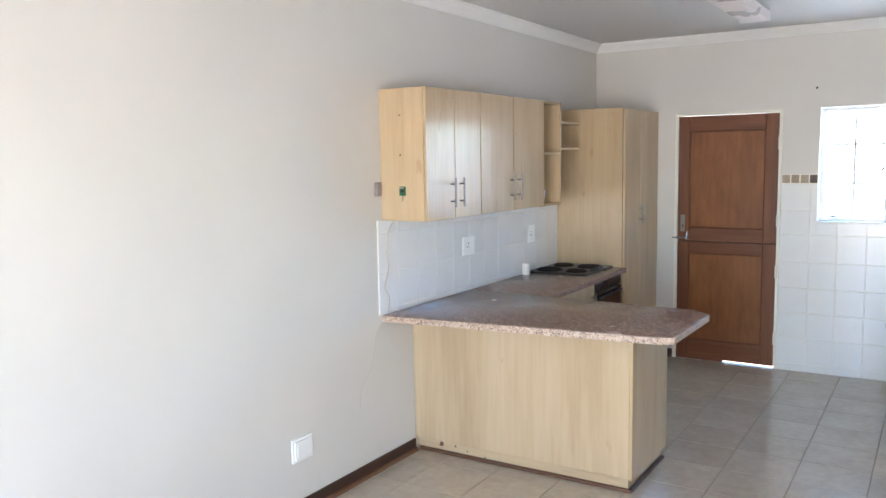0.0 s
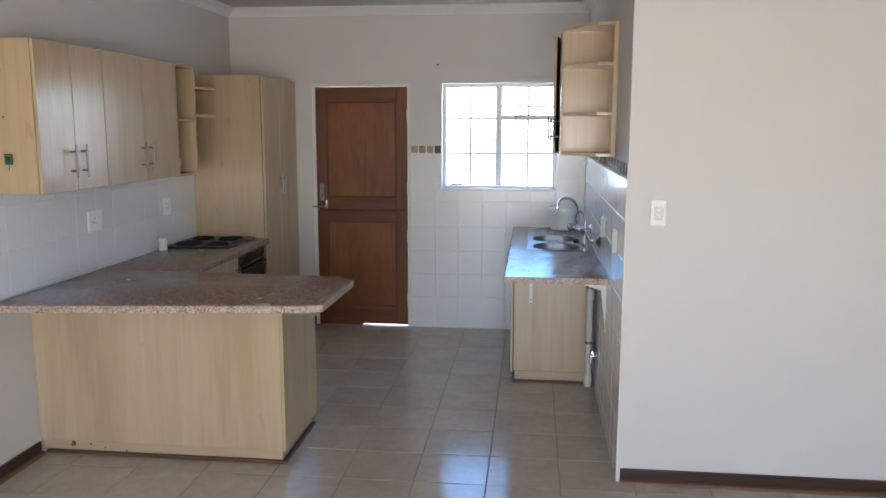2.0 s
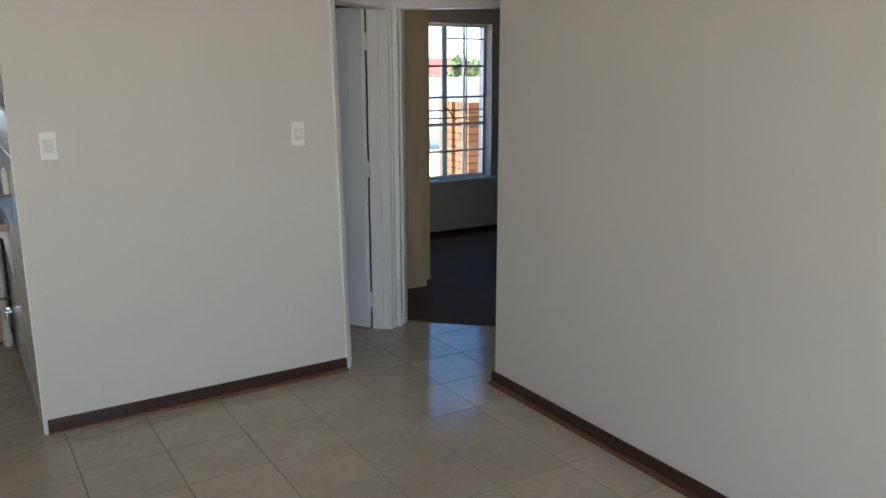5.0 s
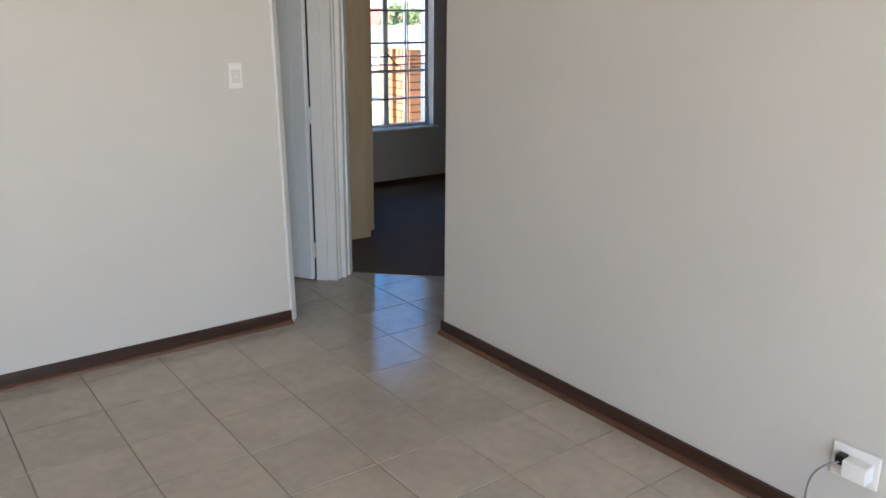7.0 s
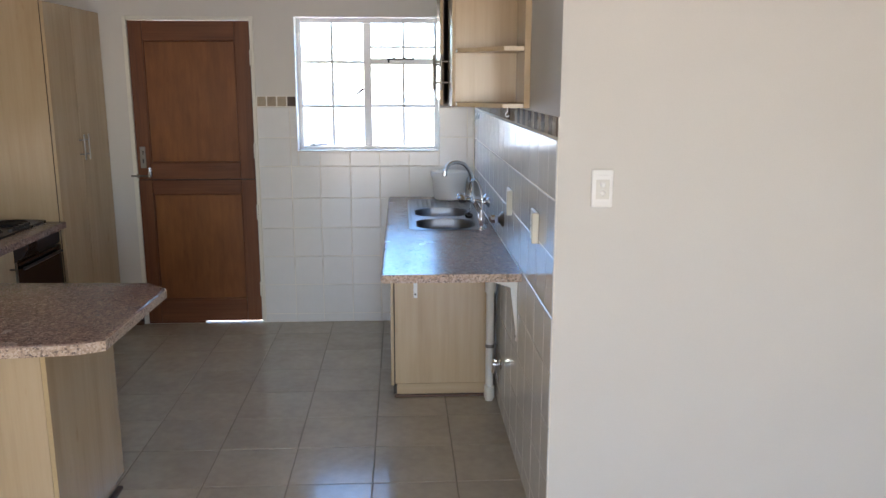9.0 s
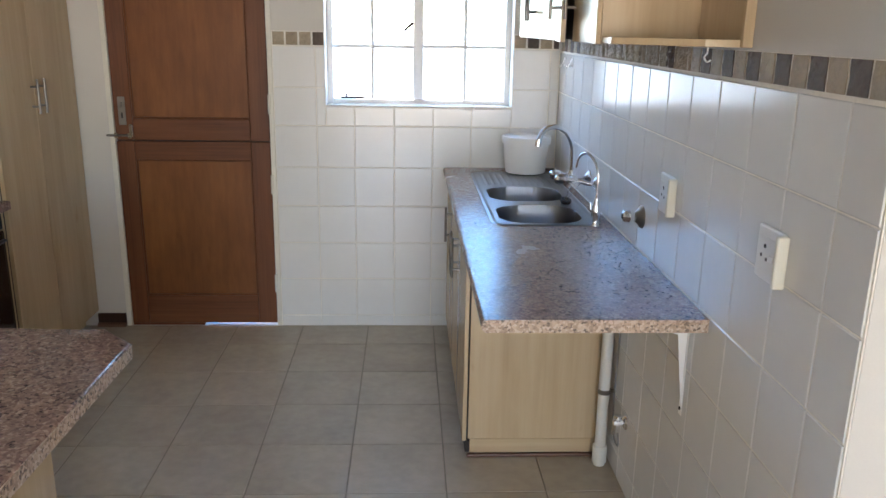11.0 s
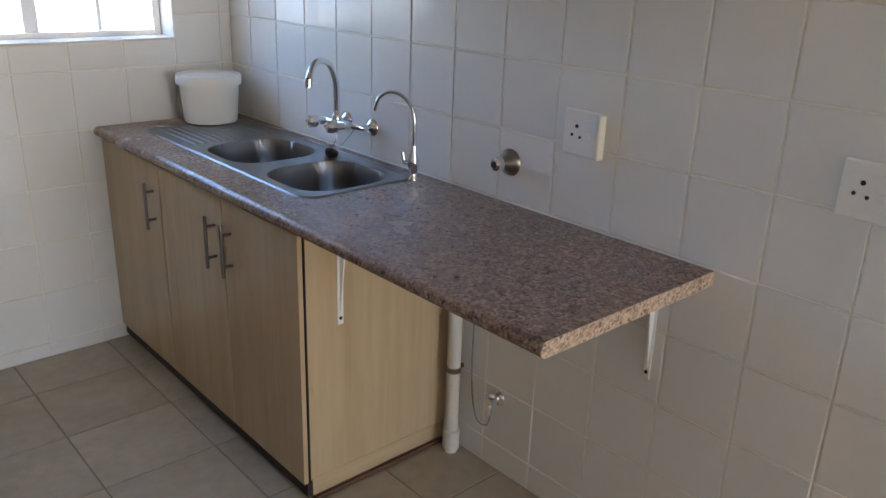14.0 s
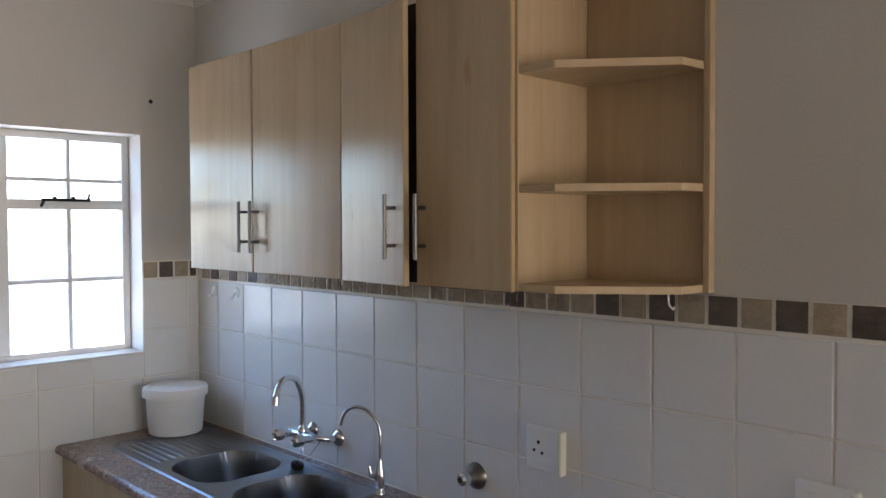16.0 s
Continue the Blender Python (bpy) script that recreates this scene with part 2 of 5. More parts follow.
M_PLASTIC = plain("white_plastic", (0.86, 0.85, 0.82), 0.34, grain=200, vary=0.02, relief=0.03)
M_CREAM = plain("yellowed_plastic", (0.77, 0.74, 0.63), 0.36, grain=200, vary=0.03, relief=0.03)
M_BLACKP = plain("black_plastic", (0.012, 0.012, 0.013), 0.4, grain=200, vary=0.2, relief=0.05)
M_ENAMEL = plain("black_enamel", (0.008, 0.008, 0.009), 0.3, grain=140, vary=0.2, relief=0.03, gloss=0.25)
M_OVENGLASS = plain("black_oven_glass", (0.006, 0.006, 0.007), 0.07, grain=140, vary=0.2, relief=0.0)
M_IRON = plain("cast_iron", (0.010, 0.009, 0.009), 0.7, grain=200, vary=0.2, relief=0.3, gloss=0.2)
M_PVC = plain("pvc_pipe_paint", (0.70, 0.68, 0.62), 0.4, grain=60, vary=0.06, relief=0.1)
M_CORD = plain("pale_cord", (0.55, 0.47, 0.35), 0.6, grain=90, vary=0.1)
M_GREYCORD = plain("grey_cord", (0.22, 0.22, 0.22), 0.6, grain=90, vary=0.1)
M_GREEN = plain("green_circuit_board", (0.012, 0.11, 0.05), 0.4, grain=300, vary=0.4)
M_SPEAKER = plain("grey_brown_plastic", (0.24, 0.20, 0.175), 0.5, grain=200, vary=0.06)
M_BLUECUP = plain("pale_blue_plastic", (0.55, 0.72, 0.86), 0.35, grain=100, vary=0.03, relief=0.02)
M_CARPET = plain("dark_carpet", (0.130, 0.092, 0.070), 0.95, grain=420, vary=0.28, relief=0.8, shuffle=False, depth=0.004)
M_DIFFUSER = plain("prismatic_diffuser", (0.72, 0.64, 0.60), 0.3, grain=260, vary=0.04, relief=0.3)
M_GLASS = glass("window_glass")
M_PAVING = plain("pale_paving", (0.60, 0.56, 0.49), 0.85, grain=30, vary=0.10, relief=0.3, shuffle=False)
M_EARTH = plain("dry_ground", (0.34, 0.29, 0.21), 0.95, grain=6, vary=0.2, relief=0.3, shuffle=False)
M_YARDWALL = plain("cream_yard_wall", (0.70, 0.65, 0.56), 0.8, grain=40, vary=0.07, relief=0.3)
M_BRICK = plain("orange_face_brick", (0.42, 0.19, 0.085), 0.8, grain=70, vary=0.22, relief=0.5)
M_MORTAR = plain("dark_mortar", (0.11, 0.09, 0.08), 0.9, grain=90, vary=0.1)
M_ROOFRED = plain("red_roof_tiles", (0.30, 0.085, 0.055), 0.75, grain=14, vary=0.2, relief=0.5)
M_LEAF = leafy("leaf_green", (0.13, 0.19, 0.06))
M_BARK = plain("bark", (0.12, 0.085, 0.06), 0.9, grain=40, vary=0.25, relief=0.8)
M_ALU = metal("aluminium", (0.62, 0.62, 0.62), 0.3)


# ---- mesh helpers ----
def link_mesh(name, bm, material, parent=None, label="", smooth=False):
    me = bpy.data.meshes.new(name)
    bmesh.ops.recalc_face_normals(bm, faces=bm.faces)
    bm.to_mesh(me)
    bm.free()
    mats = material if isinstance(material, (list, tuple)) else [material]
    for m in mats:
        me.materials.append(m)
    if smooth:
        for f in me.polygons:
            f.use_smooth = True
        me.set_sharp_from_angle(angle=radians(smooth if smooth is not True else 40))
    ob = new(name, me)
    if parent is not None:
        ob.parent = parent
    if label:
        tagged(ob, label)
    return ob


def part(name, bm, material, parent, label="", smooth=False):
    return link_mesh(name, bm, material, parent, label, smooth)


def thing(name, x=0, y=0, z=0, rz=0, label="", category="", group="", kind=""):
    e = new(name)
    e.matrix_basis = pose(x, y, z, 0, 0, rz)
    e.empty_display_size = 0.1
    return tagged(e, label, category, group, kind)


def box(lo, hi, bevel=0.0, bm=None, seg=1, rot=None):
    """A box between two corners, its edges eased by bevel."""
    own = bmesh.new()
    c = [(lo[i] + hi[i]) / 2 for i in range(3)]
    s = [abs(hi[i] - lo[i]) for i in range(3)]
    bmesh.ops.create_cube(own, size=1.0, matrix=Matrix.LocRotScale(c, None, s))
    if bevel:
        bmesh.ops.bevel(own, geom=own.edges[:], offset=min(bevel, min(s) * 0.45), segments=seg, profile=0.5, affect="EDGES")
    if rot is not None:
        bmesh.ops.transform(own, matrix=rot, verts=own.verts)
    return join(bm, own)


def join(bm, own):
    if bm is None:
        return own
    me = bpy.data.meshes.new("join")
    own.to_mesh(me)
    own.free()
    bm.from_mesh(me)
    bpy.data.meshes.remove(me)
    return bm


def rod(a, b, r, bm=None, seg=16, r2=None, caps=True):
    a, b = Vector(a), Vector(b)
    own = bmesh.new()
    m = Matrix.Translation((a + b) / 2) @ (b - a).to_track_quat("Z", "Y").to_matrix().to_4x4()
    bmesh.ops.create_cone(own, cap_ends=caps, segments=seg, radius1=r, radius2=r if r2 is None else r2, depth=(b - a).length, matrix=m)
    return join(bm, own)


def lathe(profile, at=(0, 0, 0), axis=(0, 0, 1), seg=28, bm=None):
    """A turned solid: (radius, height) pairs round an axis."""
    own = bmesh.new()
    rings = []
    m = Matrix.Translation(at) @ Vector(axis).to_track_quat("Z", "Y").to_matrix().to_4x4()
    for r, h in profile:
        if r < 1e-6:
            rings.append([own.verts.new(m @ Vector((0, 0, h)))])
        else:
            rings.append([own.verts.new(m @ Vector((r * math.cos(2 * math.pi * i / seg), r * math.sin(2 * math.pi * i / seg), h))) for i in range(seg)])
    for p, q in zip(rings, rings[1:]):
        for i in range(seg):
            j = (i + 1) % seg
            f = [p[i % len(p)], p[j % len(p)], q[j % len(q)], q[i % len(q)]]
            f = list(dict.fromkeys(f))
            if len(f) > 2:
                own.faces.new(f)
    return join(bm, own)


def tube(points, r, bm=None, seg=10, smooth_steps=6):
    """A round tube along a smooth curve through the points."""
    pts = [Vector(p) for p in points]
    path = []
    for i in range(len(pts) - 1):
        p0, p1, p2, p3 = pts[max(i - 1, 0)], pts[i], pts[i + 1], pts[min(i + 2, len(pts) - 1)]
        for k in range(smooth_steps):
            t = k / smooth_steps
            path.append(0.5 * (2 * p1 + (p2 - p0) * t + (2 * p0 - 5 * p1 + 4 * p2 - p3) * t * t + (3 * p1 - p0 - 3 * p2 + p3) * t ** 3))
    path.append(pts[-1])
    own = bmesh.new()
    rings = []
    side = None
    for i, p in enumerate(path):
        d = (path[min(i + 1, len(path) - 1)] - path[max(i - 1, 0)]).normalized()
        side = d.orthogonal().normalized() if side is None else (side - d * side.dot(d)).normalized()
        up = d.cross(side)
        rings.append([own.verts.new(p + r * (math.cos(2 * math.pi * k / seg) * side + math.sin(2 * math.pi * k / seg) * up)) for k in range(seg)])
    for p, q in zip(rings, rings[1:]):
        for k in range(seg):
            own.faces.new((p[k], p[(k + 1) % seg], q[(k + 1) % seg], q[k]))
    own.faces.new(rings[0][::-1])
    own.faces.new(rings[-1])
    return join(bm, own)


def prism(outline, z0, z1, bevel=0.0, bm=None, seg=2, only_top=False):
    """An outline in plan, raised from z0 to z1."""
    own = bmesh.new()
    lo = [own.verts.new((x, y, z0)) for x, y in outline]
    hi = [own.verts.new((x, y, z1)) for x, y in outline]
    own.faces.new(lo[::-1])
    top = own.faces.new(hi)
    for i in range(len(lo)):
        j = (i + 1) % len(lo)
        own.faces.new((lo[i], lo[j], hi[j], hi[i]))
    if bevel:
        edges = list(top.edges) if only_top else [e for e in own.edges if abs(e.verts[0].co.z - e.verts[1].co.z) < 1e-6]
        bmesh.ops.bevel(own, geom=edges, offset=bevel, segments=seg, profile=0.5, affect="EDGES")
    return join(bm, own)


def rounded(x0, y0, x1, y1, r, n=6):
    """Corner points of a rounded rectangle, anticlockwise."""
    out = []
    for cx, cy, a in ((x1 - r, y1 - r, 0), (x0 + r, y1 - r, 90), (x0 + r, y0 + r, 180), (x1 - r, y0 + r, 270)):
        for k in range(n + 1):
            t = radians(a + 90 * k / n)
            out.append((cx + r * math.cos(t), cy + r * math.sin(t)))
    return out


def wall_run(name, a, b, thick, z0, z1, holes, material, kind="structure", label="", reveal=None):
    """A wall from a to b whose face lies on the line; thick to the left of the line. holes: (u0, u1, z0, z1) along it."""
    a, b = Vector((*a, 0)), Vector((*b, 0))
    u = (b - a).normalized()
    nrm = Vector((-u.y, u.x, 0)) * thick
    length = (b - a).length
    us = sorted({0.0, length, *[h[0] for h in holes], *[h[1] for h in holes]})
    zs = sorted({z0, z1, *[h[2] for h in holes], *[h[3] for h in holes]})
    bm = bmesh.new()
    cache = {}

    def vert(i, k, side):
        key = (i, k, side)
        if key not in cache:
            cache[key] = bm.verts.new(a + u * us[i] + nrm * side + Vector((0, 0, zs[k])))
        return cache[key]

    def solid(i, k):
        if not (0 <= i < len(us) - 1 and 0 <= k < len(zs) - 1):
            return False
        cu, cz = (us[i] + us[i + 1]) / 2, (zs[k] + zs[k + 1]) / 2
        return not any(h[0] < cu < h[1] and h[2] < cz < h[3] for h in holes)

    for i in range(len(us) - 1):
        for k in range(len(zs) - 1):
            if not solid(i, k):
                continue
            for s in (0, 1):
                bm.faces.new((vert(i, k, s), vert(i + 1, k, s), vert(i + 1, k + 1, s), vert(i, k + 1, s)))
            for di, dk, (p, q) in ((-1, 0, ((i, k), (i, k + 1))), (1, 0, ((i + 1, k), (i + 1, k + 1))), (0, -1, ((i, k), (i + 1, k))), (0, 1, ((i, k + 1), (i + 1, k + 1)))):
                if not solid(i + di, k + dk):
                    bm.faces.new((vert(*p, 0), vert(*q, 0), vert(*q, 1), vert(*p, 1)))
    ob = link_mesh(name, bm, material)
    return tagged(ob, label, "wall", kind=kind)


# ---- structure ----
CEIL = 2.734
LEFT = -3.05
wall_north = wall_run("wall_north", (LEFT, 0), (2.16, 0), 0.22, -0.12, CEIL,
                      [(LEFT * -1 - 2.335, LEFT * -1 - 1.485, 0.0, 2.105), (LEFT * -1 - 1.217, LEFT * -1 - 0.249, 1.214, 2.105)],
                      M_WALL, label="greige painted kitchen wall, white tiles below")
wall_tiled = wall_run("wall_east", (0, 0), (0, -2.85), 0.11, 0, CEIL, [], M_WALL, label="greige wall with white tiles and a stone border")
wall_pier = wall_run("wall_pier", (0, -2.96), (1.543, -2.96), 0.11, 0, CEIL, [], M_WALL, label="plain cream painted wall between kitchen and lobby")
P1 = (2.165, -2.42)
P2 = (1.543, -2.96)
P3 = (2.85, -3.077)
wall_run("wall_lobby_west", P2, (P1[0] + 0.083, P1[1] + 0.073), 0.11, 0, CEIL, [(0.032, 0.775, 0.0, 2.055)], M_WALL, label="angled cream lobby wall with a white door")
wall_run("wall_lobby_east", P1, P3, 0.11, 0, CEIL, [(0.014, 0.860, 0.0, 2.05)], M_WALL, label="angled cream lobby wall with the bedroom doorway")
wall_run("wall_west", (LEFT, -8.92), (LEFT, 0.22), 0.22, -0.12, CEIL, [], M_WALL, label="long cream painted living room wall")
wall_run("wall_right", (2.142, -3.585), (2.142, -8.92), 0.16, 0, CEIL, [], M_WALL, label="long cream painted living room wall")
wall_run("wall_corridor", (4.0, -3.585), (2.302, -3.585), 0.11, 0, CEIL, [], M_WALL, label="cream painted corridor wall")
wall_run("wall_corridor_end", (3.9, -3.0), (3.9, -3.6), 0.11, 0, CEIL, [], M_WALL, label="cream painted corridor end wall")
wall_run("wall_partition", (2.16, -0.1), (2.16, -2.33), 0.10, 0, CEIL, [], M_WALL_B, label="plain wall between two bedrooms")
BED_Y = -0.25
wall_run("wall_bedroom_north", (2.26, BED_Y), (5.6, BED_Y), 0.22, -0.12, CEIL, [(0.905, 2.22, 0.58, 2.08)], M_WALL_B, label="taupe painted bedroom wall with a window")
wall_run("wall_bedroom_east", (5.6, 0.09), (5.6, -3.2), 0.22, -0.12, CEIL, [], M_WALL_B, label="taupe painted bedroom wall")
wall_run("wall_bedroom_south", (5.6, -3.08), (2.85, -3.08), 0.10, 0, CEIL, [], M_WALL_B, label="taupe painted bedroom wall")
wall_run("wall_south", (2.45, -8.7), (LEFT, -8.7), 0.22, -0.12, CEIL, [(1.35, 4.35, 0.02, 2.15)], M_WALL, label="cream rear wall with a wide glazed opening")
ceiling = link_mesh("ceiling", box((-3.6, -9.5, CEIL), (6.2, 0.36, CEIL + 0.2)), M_CEIL)
tagged(ceiling, "off-white painted flat ceiling", "ceiling", kind="structure")


def lean(ob, m, at, reach, slope):
    """Tips the upright edge that stands at a plan point a little out of plumb, towards -x."""
    back = m.inverted()
    for v in ob.data.vertices:
        p = m @ v.co
        if math.hypot(p.x - at[0], p.y - at[1]) < reach:
            p.x -= slope * p.z
            v.co = back @ p


LEAN = 0.019
for ob in (wall_pier, bpy.data.objects["wall_lobby_west"]):
    lean(ob, Matrix(), P2, 0.16, LEAN)


def cornice(a, b, e0=0.0, e1=0.0):
    """A coved cornice along a wall; the room lies to the right of a to b."""
    a, b = Vector((*a, 0)), Vector((*b, 0))
    u = (b - a).normalized()
    a, b = a - u * e0, b + u * e1
    inn = Vector((u.y, -u.x, 0))
    sec = [(0, 0), (0, -0.072), (0.010, -0.072), (0.014, -0.062), (0.026, -0.046), (0.044, -0.030), (0.058, -0.022), (0.062, -0.012), (0.074, -0.010), (0.074, 0)]
    bm = bmesh.new()
    ra, rb = ([bm.verts.new(p + inn * d + Vector((0, 0, CEIL + h))) for d, h in sec] for p in (a, b))
    for i in range(len(sec) - 1):
        bm.faces.new((ra[i], ra[i + 1], rb[i + 1], rb[i]))
    bm.faces.new(ra)
    bm.faces.new(rb[::-1])
    ob = link_mesh("cornice", bm, M_CORNICE, smooth=50)
    return tagged(ob, "white coved plaster cornice under the ceiling", "cornice", kind="structure")


for a, b in (((LEFT, -8.7), (LEFT, 0)), ((LEFT, 0), (0, 0)), ((0, 0), (0, -2.96)), ((0, -2.96), P2), (P2, P1), (P1, P3),
             ((2.142, -3.585), (2.142, -8.7)), ((2.26, BED_Y), (5.6, BED_Y))):
    cornice(a, b)


def skirting(a, b, e0=0.0, e1=0.0):
    """Dark skirting with a reddish quadrant bead at its foot; the room lies to the right of a to b."""
    a, b = Vector((*a, 0)), Vector((*b, 0))
    u = (b - a).normalized()
    length = (b - a).length
    ob = thing("baseboard", a.x, a.y, 0, math.degrees(math.atan2(u.y, u.x)), "dark brown wooden skirting with a reddish quadrant bead", "skirting", kind="structure")
    bm = box((-e0, -0.014, 0.0), (length + e1, 0.0, 0.073), 0.004, seg=2)
    part("board", bm, M_SKIRT, ob)
    sec = [(0.0, 0.0)] + [(0.020 * math.cos(radians(k)), 0.020 * math.sin(radians(k))) for k in (0, 22, 45, 68, 90)]
    bm = bmesh.new()
    ra, rb = ([bm.verts.new((x, -0.014 - d, h)) for d, h in sec] for x in (-e0, length + e1))
    for i in range(len(sec)):
        j = (i + 1) % len(sec)
        bm.faces.new((ra[i], ra[j], rb[j], rb[i]))
    bm.faces.new(ra)
    bm.faces.new(rb[::-1])
    part("quadrant_bead", bm, M_QUAD, ob, "reddish brown quadrant bead", smooth=50)
    return ob


skirting((LEFT, -8.7), (LEFT, -2.975))
skirting((0.012, -2.96), (1.543, -2.96), 0.0, 0.008)
skirting((2.142, -3.585), (2.142, -8.7), 0.016)
skirting((-2.49, 0), (-2.338, 0))
skirting((2.86, BED_Y), (5.6, BED_Y))

# ---- doors and windows of the setting ----
def door_frame(ob, w, h, depth, face, material, proud=0.012):
    """Two jambs and a head with a stepped profile, round an opening 0..w by h, from y=-proud to y=depth."""
    steps = ((0.0, face, -proud, depth + proud), (-0.03, 0.0, -proud - 0.006, 0.0))
    for nm, sx in (("jamb", 0), ("jamb", 1)):
        bm = bmesh.new()
        for x0, x1, y0, y1 in steps:
            lo, hi = (x0, x1) if sx == 0 else (w - x1, w - x0)
            box((lo, y0, 0), (hi, y1, h + (0 if x0 >= 0 else 0.03)), 0.003, bm, 2)
        box((face if sx == 0 else w - face - 0.012, 0.045, 0), (face + 0.012 if sx == 0 else w - face, depth + proud, h), 0.002, bm)
        part(nm, bm, material, ob)
    bm = bmesh.new()
    box((face, -proud, h - face), (w - face, depth + proud, h), 0.003, bm, 2)
    box((0, -proud - 0.006, h), (w, 0.0, h + 0.03), 0.003, bm, 2)
    part("head", bm, material, ob)


# kitchen stable door
door_1 = thing("door_1", -2.335, 0, 0, 0, "brown stained wooden stable door, closed, in a cream steel frame", "door", kind="structure")
W = 0.85
for x0, x1 in ((0, 0.026), (W - 0.026, W)):
    bm = box((x0, -0.010, 0), (x1, 0.20, 2.105), 0.004, None, 2)
    part("jamb", bm, M_FRAME, door_1)
part("head", box((0.026, -0.010, 2.079), (W - 0.026, 0.20, 2.105), 0.004, None, 2), M_FRAME, door_1)


def stable_leaf(z0, z1, rails, panel):
    """One half of the door: stiles, rails and a recessed ply panel."""
    x0, x1 = 0.029, W - 0.029
    leaf = part("leaf", box((x0 + 0.005, 0.016, z0 + 0.002), (x1 - 0.005, 0.040, z1 - 0.002)), M_DOORPANEL_W, door_1, "recessed orange-brown ply panel")
    ls, rs = x0 + 0.090, x1 - 0.098
    part("stile", box((x0, 0.0, z0), (ls, 0.044, z1), 0.003, None, 2), M_DOORSTILE_W, leaf)
    part("stile", box((rs, 0.0, z0), (x1, 0.044, z1), 0.003, None, 2), M_DOORSTILE_W, leaf)
    for a, b in rails:
        part("rail", box((ls + 0.001, 0.001, a), (rs - 0.001, 0.043, b), 0.003, None, 2), M_DOORFRAME_W, leaf)
    a, b = panel
    bead = bmesh.new()
    for lo, hi in (((ls, 0.004, a), (rs, 0.016, a + 0.009)), ((ls, 0.004, b - 0.009), (rs, 0.016, b)),
                   ((ls, 0.004, a + 0.009), (ls + 0.009, 0.016, b - 0.009)), ((rs - 0.009, 0.004, a + 0.009), (rs, 0.016, b - 0.009))):
        box(lo, hi, 0.003, bead)
    part("panel_bead", bead, M_DOORSTILE_W, leaf)
    return leaf


upper = stable_leaf(1.028, 2.076, ((1.028, 1.138), (1.950, 2.076)), (1.138, 1.950))
# added behind the split to keep daylight out; dark as the shade there
part("rebate_strip", box((0.030, 0.022, 1.008), (W - 0.030, 0.040, 1.044)), M_DARKGAP, door_1, "dark strip added to close the split between the halves")
lower = stable_leaf(0.014, 1.022, ((0.014, 0.172), (0.925, 1.022)), (0.172, 0.925))
# added strip that leaves the bright slit under the right half only
part("threshold", box((0.029, 0.002, 0.0), (0.42, 0.042, 0.013), 0.002), M_DOORSTILE_W, door_1, "dark strip added to block the light under the door's left half")
# added slab, out of view but for the slit it whitens
tagged(link_mesh("door_step", box((-2.305, 0.047, -0.10), (-1.515, 0.52, 0.002), 0.004), M_PAVING), "pale slab added outside the stable door to lighten the slit", "door step", kind="structure")
plate = part("lock_plate", box((0.052, -0.004, 1.105), (0.090, 0.0, 1.250), 0.002), M_BRUSHED, door_1, "worn brushed steel lock plate")
part("keyhole", box((0.067, -0.0055, 1.140), (0.075, -0.004, 1.168), 0.001), M_BLACKP, plate)
bm = lathe([(0, 0.020), (0.009, 0.020), (0.011, 0.014), (0.008, 0.0)], (0.071, -0.004, 1.215), (0, -1, 0), 16)
box((0.060, -0.026, 1.196), (0.080, -0.018, 1.226), 0.003, bm)
part("handle", bm, M_BRUSHED, plate)
bolt = part("bolt", rod((-0.012, -0.014, 1.052), (0.118, -0.014, 1.052), 0.006), M_BRUSHED, door_1, "steel sliding bolt")
bm = bmesh.new()
for x in (0.035, 0.105):
    box((x - 0.010, -0.018, 1.038), (x + 0.010, 0.0, 1.066), 0.002, bm)
box((0.104, -0.020, 1.045), (0.124, -0.008, 1.110), 0.003, bm)
part("bolt_keep", bm, M_CHROME, bolt)
for z in (1.84, 1.22, 0.80, 0.25):
    bm = bmesh.new()
    for k in range(3):
        rod((W - 0.022, -0.016, z + 0.034 * k - 0.05), (W - 0.022, -0.016, z + 0.034 * k - 0.018), 0.0085, bm, 12)
    part("hinge", bm, M_FRAME, door_1, "cream painted steel butt hinge")


def steel_window(ob, w, h, uprights, rails, depth=0.034, vents=(), bar=0.022, fat=()):
    """A steel frame in the opening 0..w by 0..h, with glazing bars (at, from, to) and panes."""
    f = 0.030
    bm = bmesh.new()
    box((0, 0, 0), (f, depth, h), 0.003, bm)
    box((w - f, 0, 0), (w, depth, h), 0.003, bm)
    box((f, 0, 0), (w - f, depth, f), 0.003, bm)
    box((f, 0, h - f), (w - f, depth, h), 0.003, bm)
    frame_part = part("window_frame", bm, M_STEELWIN, ob)
    for x, a, b, t in uprights:
        part("glazing_bar", box((x - t / 2, 0.002, a), (x + t / 2, depth - 0.002, b), 0.003), M_STEELWIN, frame_part)
    for z, a, b, t in rails:
        part("glazing_bar", box((a, 0.004, z - t / 2), (b, depth - 0.004, z + t / 2), 0.003), M_STEELWIN, frame_part)
    return frame_part


# kitchen window
window_1 = thing("window_1", -1.217, 0.115, 1.214, 0, "white steel cottage-pane window above a tiled sill", "window", kind="structure")
WW, WH = 0.968, 0.891
MUL = 0.479
